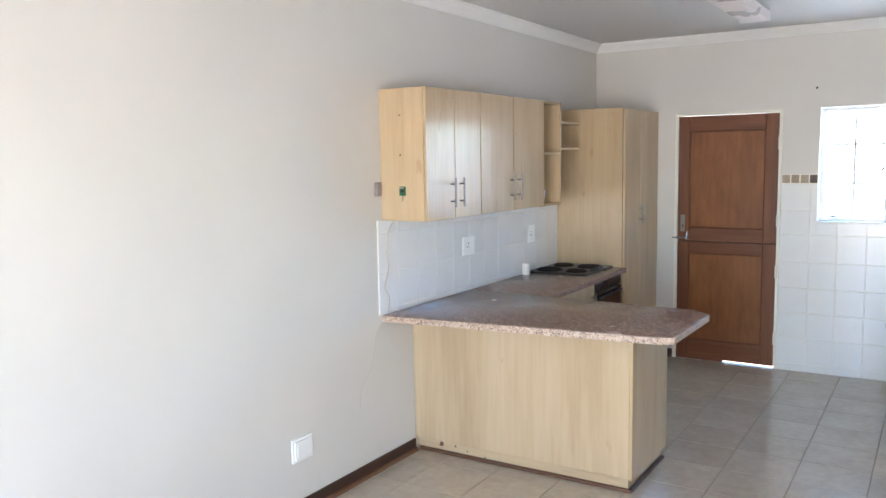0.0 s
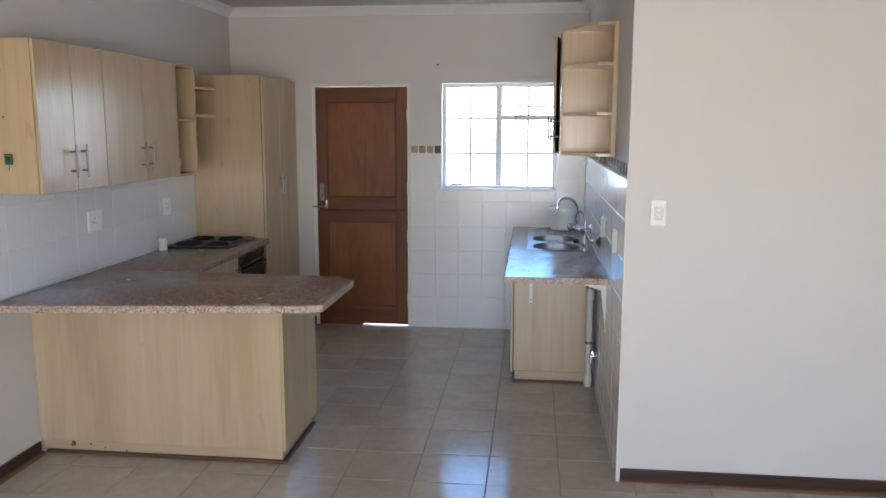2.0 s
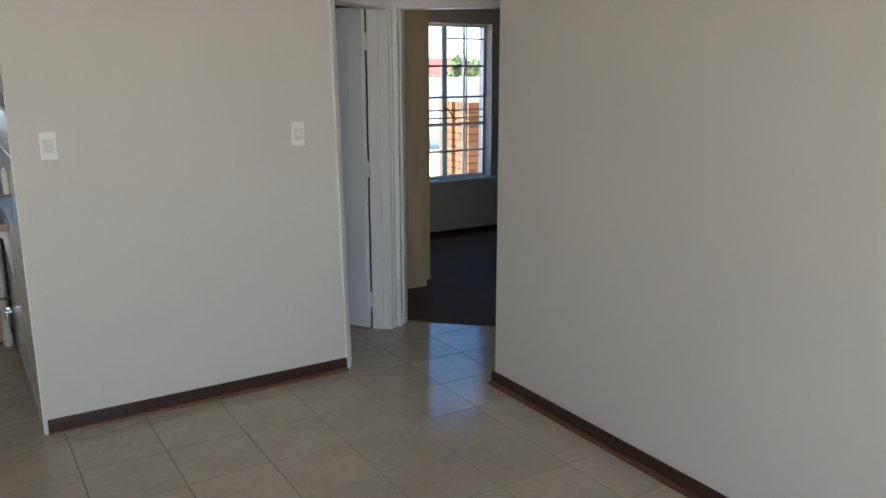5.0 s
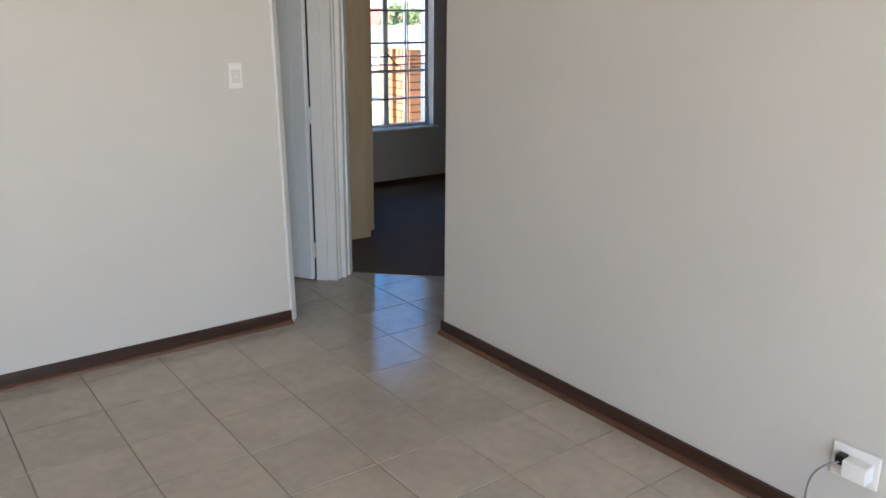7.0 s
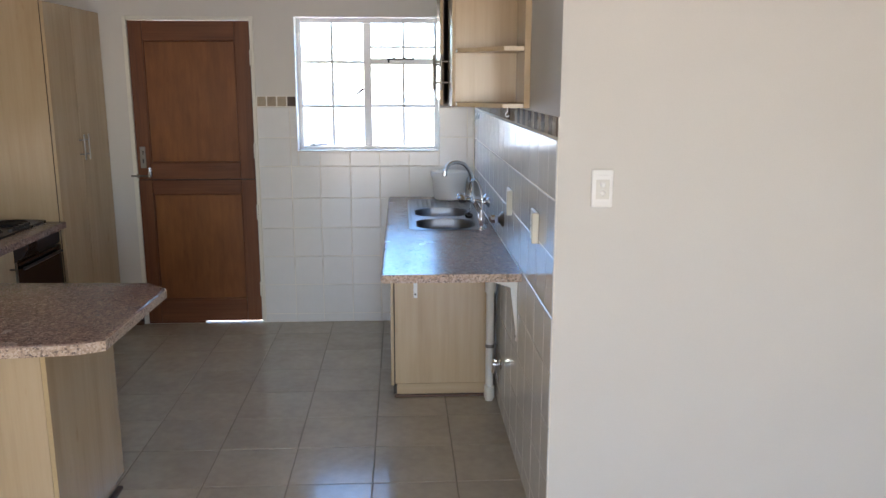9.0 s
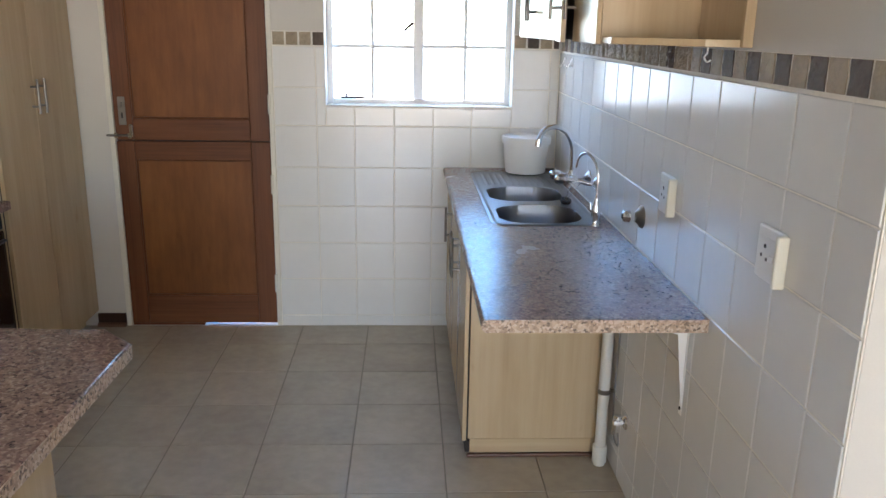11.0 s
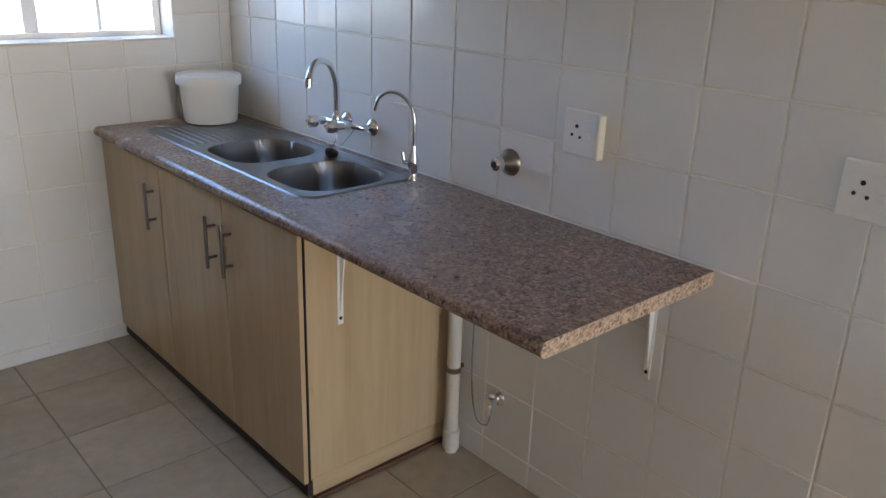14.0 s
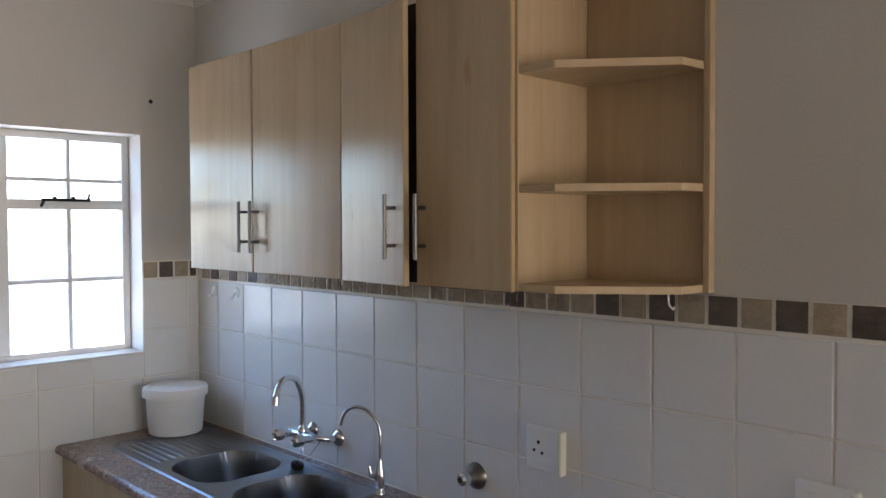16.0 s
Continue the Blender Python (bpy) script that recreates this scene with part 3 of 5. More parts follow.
fr = steel_window(window_1, WW, WH, [(MUL, 0.03, WH - 0.03, 0.052), (0.238, 0.03, WH - 0.03, 0.018), (0.727, 0.03, 0.590, 0.018), (0.727, 0.625, WH - 0.03, 0.016)],
                  [(0.302, 0.03, MUL - 0.026, 0.018), (0.602, 0.03, MUL - 0.026, 0.018), (0.305, MUL + 0.026, WW - 0.03, 0.018),
                   (0.606, MUL + 0.026, WW - 0.03, 0.040), (0.703, MUL + 0.026, WW - 0.03, 0.016)])
for x0, x1 in ((0.03, MUL - 0.03), (MUL + 0.03, WW - 0.03)):
    pane = part("pane", box((x0, 0.015, 0.03), (x1, 0.019, WH - 0.03)), M_GLASS, window_1)
    pane.visible_shadow = False
bm = box((0.615, -0.030, 0.617), (0.800, -0.022, 0.629), 0.002)
rod((0.625, -0.026, 0.622), (0.625, 0.004, 0.600), 0.006, bm, 8)
rod((0.665, -0.034, 0.630), (0.665, -0.012, 0.630), 0.006, bm, 8)
rod((0.735, -0.034, 0.632), (0.735, -0.012, 0.632), 0.006, bm, 8)
rod((0.790, -0.028, 0.620), (0.795, -0.030, 0.650), 0.005, bm, 8)
part("stay", bm, M_IRON, window_1, "dark peg stay of the top vent")
bm = rod((0.445, -0.002, 0.42), (0.445, -0.030, 0.42), 0.008, None, 10)
rod((0.445, -0.028, 0.42), (0.405, -0.034, 0.385), 0.006, bm, 10)
part("latch", bm, M_IRON, window_1, "dark casement latch")
bm = box((0.07, -0.026, 0.034), (0.20, -0.018, 0.044), 0.002)
rod((0.10, -0.022, 0.044), (0.10, -0.022, 0.060), 0.005, bm, 8)
part("casement_stay", bm, M_IRON, window_1)
# sill tiles and reveal of the kitchen window
sill = thing("window_sill", -1.217, 0, 1.214, 0, "glossy white tiled window sill", "window sill", kind="structure")
for i in range(5):
    part("tile", box((0.1936 * i + 0.001, -0.006, 0.0), (0.1936 * (i + 1) - 0.001, 0.115, 0.007), 0.0015), M_TILE, sill)

# bedroom window
window_2 = thing("window_2", 3.165, BED_Y + 0.10, 0.58, 0, "white steel bedroom window with dark burglar bars", "window", kind="structure")
BW, BH = 1.315, 1.50
fr2 = steel_window(window_2, BW, BH, [(0.825, 0.03, BH - 0.03, 0.055), (0.42, 0.03, BH - 0.03, 0.018), (1.055, 0.03, BH - 0.03, 0.020)],
                   [(0.27, 0.03, BW - 0.03, 0.020), (0.53, 0.03, BW - 0.03, 0.020), (0.80, 0.03, BW - 0.03, 0.020), (1.10, 0.03, BW - 0.03, 0.022), (1.36, 0.86, BW - 0.03, 0.016)])
for x0, x1 in ((0.03, 0.80), (0.855, BW - 0.03)):
    pane = part("pane", box((x0, 0.015, 0.03), (x1, 0.019, BH - 0.03)), M_GLASS, window_2)
    pane.visible_shadow = False
for z in (0.27, 0.545, 0.60, 0.675, 0.80, 1.10):
    part("burglar_bar", box((0.03, -0.030, z - 0.006), (BW - 0.03, -0.022, z + 0.006), 0.002), M_BAR, window_2)
for x in (0.06, 1.055, BW - 0.05):
    part("burglar_bar", box((x - 0.007, -0.040, 0.02), (x + 0.007, -0.030, BH - 0.02), 0.002), M_BAR, window_2)
bm = rod((0.82, -0.05, 0.69), (0.90, -0.09, 0.58), 0.006, None, 10)
rod((0.81, -0.01, 0.70), (0.82, -0.05, 0.69), 0.007, bm, 10)
part("latch", bm, M_IRON, window_2)
tagged(link_mesh("window_sill", box((3.105, BED_Y - 0.012, 0.56), (4.54, BED_Y + 0.10, 0.579), 0.004, None, 2), M_WHITE), "white painted bedroom window sill", "window sill", kind="structure")
rail = thing("curtain_rail", 2.95, BED_Y - 0.06, 2.235, 0, "thin white curtain rail above the bedroom window", "curtain rail")
part("track", box((0, -0.012, 0), (1.6, 0.012, 0.022), 0.004), M_WHITE, rail)
for x in (0.1, 0.8, 1.5):
    part("rail_bracket", box((x - 0.012, 0.0, 0.004), (x + 0.012, 0.06, 0.018), 0.002), M_WHITE, rail)

# lobby doors
ang_a = math.degrees(math.atan2(P1[1] - P2[1], P1[0] - P2[0]))
door_2 = thing("door_2", P2[0] + 0.032 * math.cos(radians(ang_a)), P2[1] + 0.032 * math.sin(radians(ang_a)), 0, ang_a, "white panelled lobby door standing half open", "door", kind="structure")
door_frame(door_2, 0.743, 2.055, 0.11, 0.038, M_WHITE)
for piece in door_2.children:
    lean(piece, door_2.matrix_basis, P2, 0.20, LEAN)
leaf = new("leaf", None)
leaf.parent = door_2
leaf.matrix_basis = pose(0.698, 0.133, 0.012, 0, 0, 78)
bm = box((0.0, 0.0, 0.0), (0.64, 0.038, 2.015), 0.003, None, 2)
lm = part("leaf_panel", bm, M_DOORWHITE, door_2)
lm.matrix_basis = leaf.matrix_basis.copy()
bpy.data.objects.remove(leaf)
for k in range(7):
    x = 0.0914 * k
    bm = box((x + 0.001, 0.038, 0.002), (x + 0.0904, 0.0405, 2.013), 0.0012, None, 1)
    part("board", bm, M_DOORWHITE, lm)
for z in (0.15, 1.0, 1.78):
    bm = bmesh.new()
    rod((0.695, 0.131, z), (0.695, 0.131, z + 0.10), 0.008, bm, 12)
    part("hinge", bm, M_WHITE, door_2)
ang_b = math.degrees(math.atan2(P3[1] - P1[1], P3[0] - P1[0]))
door_3 = thing("door_3", P1[0] + 0.014 * math.cos(radians(ang_b)), P1[1] + 0.014 * math.sin(radians(ang_b)), 0, ang_b, "white painted bedroom door frame, doorway open", "door frame", kind="structure")
door_frame(door_3, 0.846, 2.05, 0.11, 0.028, M_WHITE)

# rear glazed door, behind the walk
door_4 = thing("door_4", -1.9, -8.84, 0.02, 0, "aluminium framed sliding glass door", "sliding door", kind="structure")
for x in (0.0, 0.98, 1.96, 2.95):
    part("stile", box((x, 0, 0), (x + 0.05, 0.05, 2.13), 0.003), M_ALU, door_4)
for z in (0.0, 2.08):
    part("rail", box((0.0, 0.051, z), (3.0, 0.09, z + 0.05), 0.003), M_ALU, door_4)

# ---- floor ----
floor = link_mesh("floor", box((LEFT, -8.9, -0.12), (3.2, 0.20, -0.003)), M_GROUT_F)
tagged(floor, "beige-grey ceramic floor tiles with dark grout", "floor", kind="structure")
bm = prism([(P1[0] + 0.062, P1[1] + 0.066), (P1[0] + 0.078, P1[1] + 0.070), (2.93, -3.00), (5.62, -3.10), (5.62, -0.1), (2.24, -0.1)], -0.02, 0.007)
tagged(link_mesh("carpet", bm, M_CARPET), "dark brown fitted bedroom carpet", "carpet", kind="structure")


# ---- kitchen: cabinets and worktops ----
def bar_handle(parent, p, z0, z1, out=(1, 0, 0), r=0.0058):
    """A brushed bar handle on two posts, standing off a door face at p."""
    o = Vector(out)
    h = 0.032
    bm = rod(Vector((p[0], p[1], z0)) + o * h, Vector((p[0], p[1], z1)) + o * h, r, None, 14)
    for z in (z0 + 0.034, z1 - 0.034):
        rod(Vector((p[0], p[1], z)), Vector((p[0], p[1], z)) + o * h, r * 0.85, bm, 12)
    return part("handle", bm, M_BRUSHED, parent, "brushed steel bar handle", smooth=40)


def slab_door(parent, lo, hi, edge_axis=1):
    """A flat melamine door with a thin darker edging strip."""
    d = part("door", box(lo, hi, 0.0015), M_MAPLE, parent)
    return d


# peninsula unit
PX0, PX1, PY0, PY1 = LEFT + 0.002, -1.690, -2.965, -2.365
pen = thing("peninsula_cabinet", 0, 0, 0, 0, "pale maple melamine peninsula cabinet standing on the tiled floor", "kitchen cabinet")
part("back_panel", box((PX0, PY0, 0.080), (PX1 - 0.0175, PY0 + 0.016, 0.848), 0.001), M_MAPLE, pen)
part("end_panel", box((PX1 - 0.016, PY0 + 0.001, 0.074), (PX1, PY1, 0.848), 0.001), M_MAPLE, pen)
part("carcass", box((PX0, PY0 + 0.017, 0.09), (PX1 - 0.018, PY1 + 0.02, 0.846)), M_MAPLE, pen)
part("edge_strip", box((PX1 - 0.0155, PY0 - 0.0015, 0.076), (PX1 - 0.0005, PY0 + 0.001, 0.846)), M_EDGE, pen, "brown edging strip of the end panel")
part("plinth", box((PX0, PY0 + 0.030, 0.018), (PX1 - 0.030, PY1 - 0.02, 0.088), 0.001), M_MAPLE_X, pen, "chipped maple plinth")
bm = box((PX0 + 0.02, PY0 + 0.008, 0.0), (PX1 - 0.006, PY0 + 0.030, 0.018), 0.006, None, 2)
part("quadrant_bead", bm, M_QUAD, pen, "dark wooden bead along the foot")
part("quadrant_bead", box((PX1 - 0.028, PY0 + 0.0305, 0.0), (PX1 - 0.004, PY1 - 0.01, 0.018), 0.006, None, 2), M_SKIRT, pen)
rng = random.Random(5)
for x, z, s in ((-2.88, 0.050, 0.020), (-2.78, 0.054, 0.008), (-2.70, 0.036, 0.006), (-2.58, 0.024, 0.008)):
    bm = bmesh.new()
    pts = [(x + s * rng.uniform(0.5, 1.0) * math.cos(a * 0.9), z + s * rng.uniform(0.5, 1.3) * math.sin(a * 0.9)) for a in range(7)]
    vs = [bm.verts.new((px, PY0 + 0.0290, pz)) for px, pz in pts]
    ws = [bm.verts.new((px, PY0 + 0.0305, pz)) for px, pz in pts]
    bm.faces.new(vs)
    for i in range(7):
        bm.faces.new((vs[i], vs[(i + 1) % 7], ws[(i + 1) % 7], ws[i]))
    part("chip", bm, M_QUAD, pen, "dark chipped spot")

# peninsula worktop
top = [(LEFT + 0.002, -3.270), (-1.530, -3.100), (-1.455, -3.060), (-1.445, -2.425), (-1.535, -2.335), (-2.46, -2.302), (LEFT + 0.002, -2.297)]
wt = thing("peninsula_worktop", 0, 0, 0, 0, "speckled pink-brown laminate worktop with a clipped corner", "worktop")
part("slab", prism(top, 0.850, 0.887, 0.006, only_top=True), M_GRANITE, wt, smooth=60)
bm = bmesh.new()
for (ax, ay), (bx, by) in zip(top[:4], top[1:5]):
    a, b = Vector((ax, ay, 0)), Vector((bx, by, 0))
    u = (b - a).normalized()
    nrm = Vector((u.y, -u.x, 0))
    lo = [a, b, b + nrm * 0.0022, a + nrm * 0.0022]
    join(bm, prism([(p.x, p.y) for p in lo], 0.848, 0.8805))
part("edge_strip", bm, M_GEDGE, wt, "paler speckled edging strip")

# hob worktop and its units
wt2 = thing("hob_worktop", 0, 0, 0, 0, "speckled pink-brown laminate worktop under the hob", "worktop")
part("slab", prism([(LEFT + 0.002, -2.288), (-2.462, -2.293), (-2.462, -0.854), (LEFT + 0.002, -0.854)], 0.850, 0.8875, 0.008, only_top=True), M_GRANITE, wt2, smooth=60)
base_l = thing("base_cabinet", 0, 0, 0, 0, "pale maple base cabinet beside the oven", "kitchen cabinet")
part("carcass", box((LEFT + 0.002, -2.36, 0.09), (-2.52, -1.425, 0.848)), M_MAPLE, base_l)
slab_door(base_l, (-2.518, -2.29, 0.10), (-2.50, -1.428, 0.841))
bar_handle(base_l, (-2.50, -1.48), 0.60, 0.78)
part("plinth", box((LEFT + 0.01, -2.36, 0.0), (-2.56, -1.43, 0.09)), M_MAPLE_Y, base_l)
oven = thing("built_in_oven", 0, 0, 0, 0, "black built-in oven under the hob", "oven")
part("carcass", box((LEFT + 0.002, -1.422, 0.0), (-2.53, -0.858, 0.848)), M_MAPLE, oven)
part("control_panel", box((-2.529, -1.418, 0.765), (-2.503, -0.861, 0.846), 0.003), M_ENAMEL, oven)
part("oven_door", box((-2.529, -1.418, 0.22), (-2.500, -0.861, 0.758), 0.004), M_OVENGLASS, oven)
bm = rod((-2.482, -1.37, 0.725), (-2.482, -0.90, 0.725), 0.008, None, 14)
for y in (-1.34, -0.93):
    rod((-2.482, y, 0.725), (-2.50, y, 0.725), 0.006, bm, 10)
part("oven_handle", bm, M_BLACKP, oven, "black bar handle", smooth=40)
part("drawer_front", box((-2.529, -1.418, 0.095), (-2.505, -0.861, 0.213), 0.002), M_MAPLE_Y, oven)

# hob
hob = thing("gas_hob", -2.815, -1.135, 0.8875, 0, "black four-plate hob set in the worktop", "hob")
part("hob_plate", prism(rounded(-0.245, -0.285, 0.245, 0.285, 0.02), 0.0, 0.010, 0.004, only_top=True), M_ENAMEL, hob, smooth=50)
for x, y, r in ((-0.11, -0.14, 0.090), (-0.11, 0.13, 0.072), (0.11, -0.14, 0.072), (0.11, 0.13, 0.090)):
    part("plate_ring", lathe([(0, 0.021), (r * 0.25, 0.020), (r * 0.3, 0.023), (r * 0.93, 0.023), (r, 0.019), (r, 0.010), (r * 1.1, 0.013), (r * 1.13, 0.010)], (x, y, 0), (0, 0, 1), 32), M_IRON, hob, smooth=30)
for k in range(4):
    part("knob", lathe([(0, 0.026), (0.015, 0.026), (0.018, 0.010)], (0.215, -0.09 + 0.06 * k, 0), (0, 0, 1), 16), M_BLACKP, hob)

# tall cupboard
tall = thing("tall_cupboard", 0, 0, 0, 0, "tall pale maple two-door cupboard beside the stable door", "cupboard")
TY = -0.850
part("side_panel", box((LEFT + 0.002, TY, 0.0), (-2.502, TY + 0.016, 2.128), 0.001), M_MAPLE, tall)
part("carcass", box((LEFT + 0.002, TY + 0.017, 0.08), (-2.504, -0.004, 2.124)), M_MAPLE, tall)
# dark sheet: shade painted behind the gaps between the doors
part("dark_gap", box((-2.5035, TY + 0.003, 0.09), (-2.5005, -0.006, 2.118)), M_DARKGAP, tall, "dark sheet put in for the shade behind the doors")
d1 = slab_door(tall, (-2.499, TY + 0.004, 0.09), (-2.481, -0.472, 2.120))
d2 = slab_door(tall, (-2.499, -0.468, 0.09), (-2.481, -0.012, 2.120))
bar_handle(d1, (-2.481, -0.505), 1.21, 1.365)
bar_handle(d2, (-2.481, -0.435), 1.21, 1.365)
part("plinth", box((LEFT + 0.01, TY + 0.018, 0.0), (-2.56, -0.01, 0.08)), M_MAPLE_Y, tall)

# wall units above the hob
UX, UZ0, UZ1 = -2.74, 1.424, 2.146
ul = thing("wall_cabinet", 0, 0, 0, 0, "pale maple four-door wall cabinet above white tiles", "wall cabinet")
part("end_panel", box((LEFT + 0.002, -3.255, UZ0), (UX - 0.018, -3.239, UZ1), 0.001), M_MAPLE, ul, "maple end panel with screw holes")
part("carcass", box((LEFT + 0.002, -3.238, UZ0 + 0.001), (UX - 0.020, -1.762, UZ1 - 0.001)), M_MAPLE, ul)
# shade of the door gaps, painted as a dark sheet
part("dark_gap", box((UX - 0.0198, -3.235, UZ0 + 0.003), (UX - 0.0170, -1.765, UZ1 - 0.003)), M_DARKGAP, ul)
part("edge_strip", box((UX - 0.0195, -3.256, UZ0), (UX - 0.0175, -3.240, UZ1)), M_EDGE, ul)
for i, (a, b) in enumerate(((-3.253, -2.960), (-2.954, -2.663), (-2.655, -2.229), (-2.223, -1.765))):
    dd = slab_door(ul, (UX - 0.016, a, UZ0 - 0.002), (UX, b, UZ1))
    hy = (b - 0.045) if i % 2 == 0 else (a + 0.045)
    bar_handle(dd, (UX, hy), 1.487, 1.652)
for y, z in ((-2.98, 2.00), (-2.98, 1.785)):
    bm = rod((-2.91, -3.2550, z), (-2.91, -3.2562, z), 0.005, None, 10)
    part("screw_hole", bm, M_SKIRT, ul)
board = thing("circuit_board", -2.895, -3.261, 1.590, 0, "small green circuit board hanging on the cabinet end", "circuit board")
part("board", box((-0.020, -0.004, -0.026), (0.020, 0.002, 0.024), 0.001), M_GREEN, board)
part("chip", box((-0.008, -0.008, -0.008), (0.010, -0.004, 0.008), 0.001), M_BLACKP, board)
part("resistor", rod((-0.014, -0.007, 0.016), (0.012, -0.007, 0.016), 0.002, None, 8), M_CORD, board)
bm = tube([(0, -0.004, -0.026), (0.004, -0.006, -0.038), (-0.002, -0.004, -0.055)], 0.0014, None, 6)
part("lead", bm, M_BLACKP, board)

niche = thing("niche_shelf_unit", 0, 0, 0, 0, "narrow open maple shelf unit with corner shelves", "shelf unit")
part("back", box((LEFT + 0.002, -1.760, UZ0 - 0.01), (LEFT + 0.012, -1.485, UZ1)), M_MAPLE, niche)
part("side", box((LEFT + 0.012, -1.761, UZ0 - 0.01), (UX - 0.02, -1.747, UZ1), 0.001), M_MAPLE, niche)
part("side", box((LEFT + 0.002, -1.484, UZ0 - 0.01), (UX - 0.004, -1.468, UZ1), 0.001), M_MAPLE, niche)
for z in (UZ0 - 0.008, 1.776, UZ1 - 0.017):
    part("shelf", box((LEFT + 0.012, -1.746, z), (UX - 0.006, -1.485, z + 0.016), 0.001), M_MAPLE_Y, niche)
for z in (1.998, 1.808):
    out = [(LEFT + 0.002, -1.467), (UX - 0.012, -1.467), (UX + 0.004, -1.15), (UX - 0.03, -1.07), (LEFT + 0.002, -1.00)]
    part("corner_shelf", prism(out, z, z + 0.016, 0.0015), M_MAPLE_Y, niche)
cup = lathe([(0, 0.0), (0.024, 0.0), (0.034, 0.092), (0.032, 0.092), (0.0225, 0.004), (0, 0.004)], (0, 0, 0), (0, 0, 1), 24)
cup = link_mesh("cup", cup, M_BLUECUP, smooth=50)
cup.location = (-2.815, -1.665, UZ0 + 0.0085)
tagged(cup, "pale blue plastic cup standing in the niche", "cup")

# sink run
SX = -0.575
sc = thing("sink_cabinet", 0, 0, 0, 0, "pale maple sink cabinet with three doors", "kitchen cabinet")
part("end_panel", box((SX + 0.022, -1.425, 0.075), (-0.020, -1.409, 0.862), 0.001), M_MAPLE, sc)
part("carcass", box((SX + 0.024, -1.408, 0.076), (-0.06, -0.006, 0.700)), M_MAPLE, sc)
# dark filler that paints the shade between door and end panel
part("edge_strip", box((SX + 0.018, -1.4255, 0.076), (SX + 0.0215, -1.4095, 0.86)), M_DARKGAP, sc)
for i, (a, b) in enumerate(((-0.525, -0.006), (-0.990, -0.529), (-1.422, -0.994))):
    dd = slab_door(sc, (SX, a, 0.064), (SX + 0.016, b, 0.852))
    hy = (a + 0.05, a + 0.05, b - 0.05)[i]
    bar_handle(dd, (SX, hy), 0.615, 0.785, (-1, 0, 0))
part("plinth", box((SX + 0.05, -1.405, 0.012), (-0.08, -0.006, 0.074), 0.001), M_MAPLE_Y, sc)
part("end_plinth", box((SX + 0.03, -1.423, 0.014), (-0.022, -1.408, 0.073), 0.001), M_MAPLE_X, sc)
bm = box((SX + 0.018, -1.438, 0.0), (-0.022, -1.424, 0.014), 0.005, None, 2)
box((SX + 0.030, -1.423, 0.0), (SX + 0.049, -0.006, 0.016), 0.005, bm, 2)
part("quadrant_bead", bm, M_QUAD, sc)
# shade under the doors, put in as a near-black block before the plinth
part("dark_toe", box((SX + 0.012, -1.42, 0.016), (SX + 0.049, -0.006, 0.062)), M_DARKGAP, sc, "dark block painted as the shade in the toe space")

SINK = (-0.472, -1.300, -0.045, -0.150)
swt = thing("sink_worktop", 0, 0, 0, 0, "speckled pink-brown laminate worktop with an inset sink", "worktop")
CX0, CY0 = -0.602, -2.304
bm = bmesh.new()
hx0, hy0, hx1, hy1 = SINK[0] + 0.02, SINK[1] + 0.02, SINK[2] - 0.02, SINK[3] - 0.02
for lo, hi in (((CX0 + 0.018, CY0), (-0.009, hy0)), ((CX0 + 0.018, hy1), (-0.009, -0.009)), ((CX0 + 0.018, hy0), (hx0, hy1)), ((hx1, hy0), (-0.009, hy1))):
    box((*lo, 0.864), (*hi, 0.900), 0.0, bm)
bmesh.ops.remove_doubles(bm, verts=bm.verts, dist=0.0005)
nose = bmesh.new()
sec = [(CX0 + 0.018 - 0.018 * math.sin(radians(a)), 0.882 + 0.018 * math.cos(radians(a))) for a in range(0, 181, 20)]
ra, rb = ([nose.verts.new((x, y, z)) for x, z in sec] for y in (CY0, -0.009))
for i in range(len(sec) - 1):
    nose.faces.new((ra[i], ra[i + 1], rb[i + 1], rb[i]))
nose.faces.new(ra)
nose.faces.new(rb[::-1])
part("slab", join(bm, nose), M_GRANITE, swt, smooth=40)
bm = box((CX0 + 0.018, CY0 - 0.0022, 0.8645), (-0.010, CY0 - 0.0004, 0.8995))
lathe([(0, 0.0), (0.0178, 0.0), (0.0178, 0.0018), (0, 0.0018)], (CX0 + 0.0182, CY0 - 0.0025, 0.882), (0, 1, 0), 24, bm)
part("edge_strip", bm, M_GEDGE, swt, "paler speckled cut end")
bm = box((-0.0088, CY0, 0.897), (-0.0075, -0.01, 0.905))
part("sealant", bm, M_PLASTIC, swt)


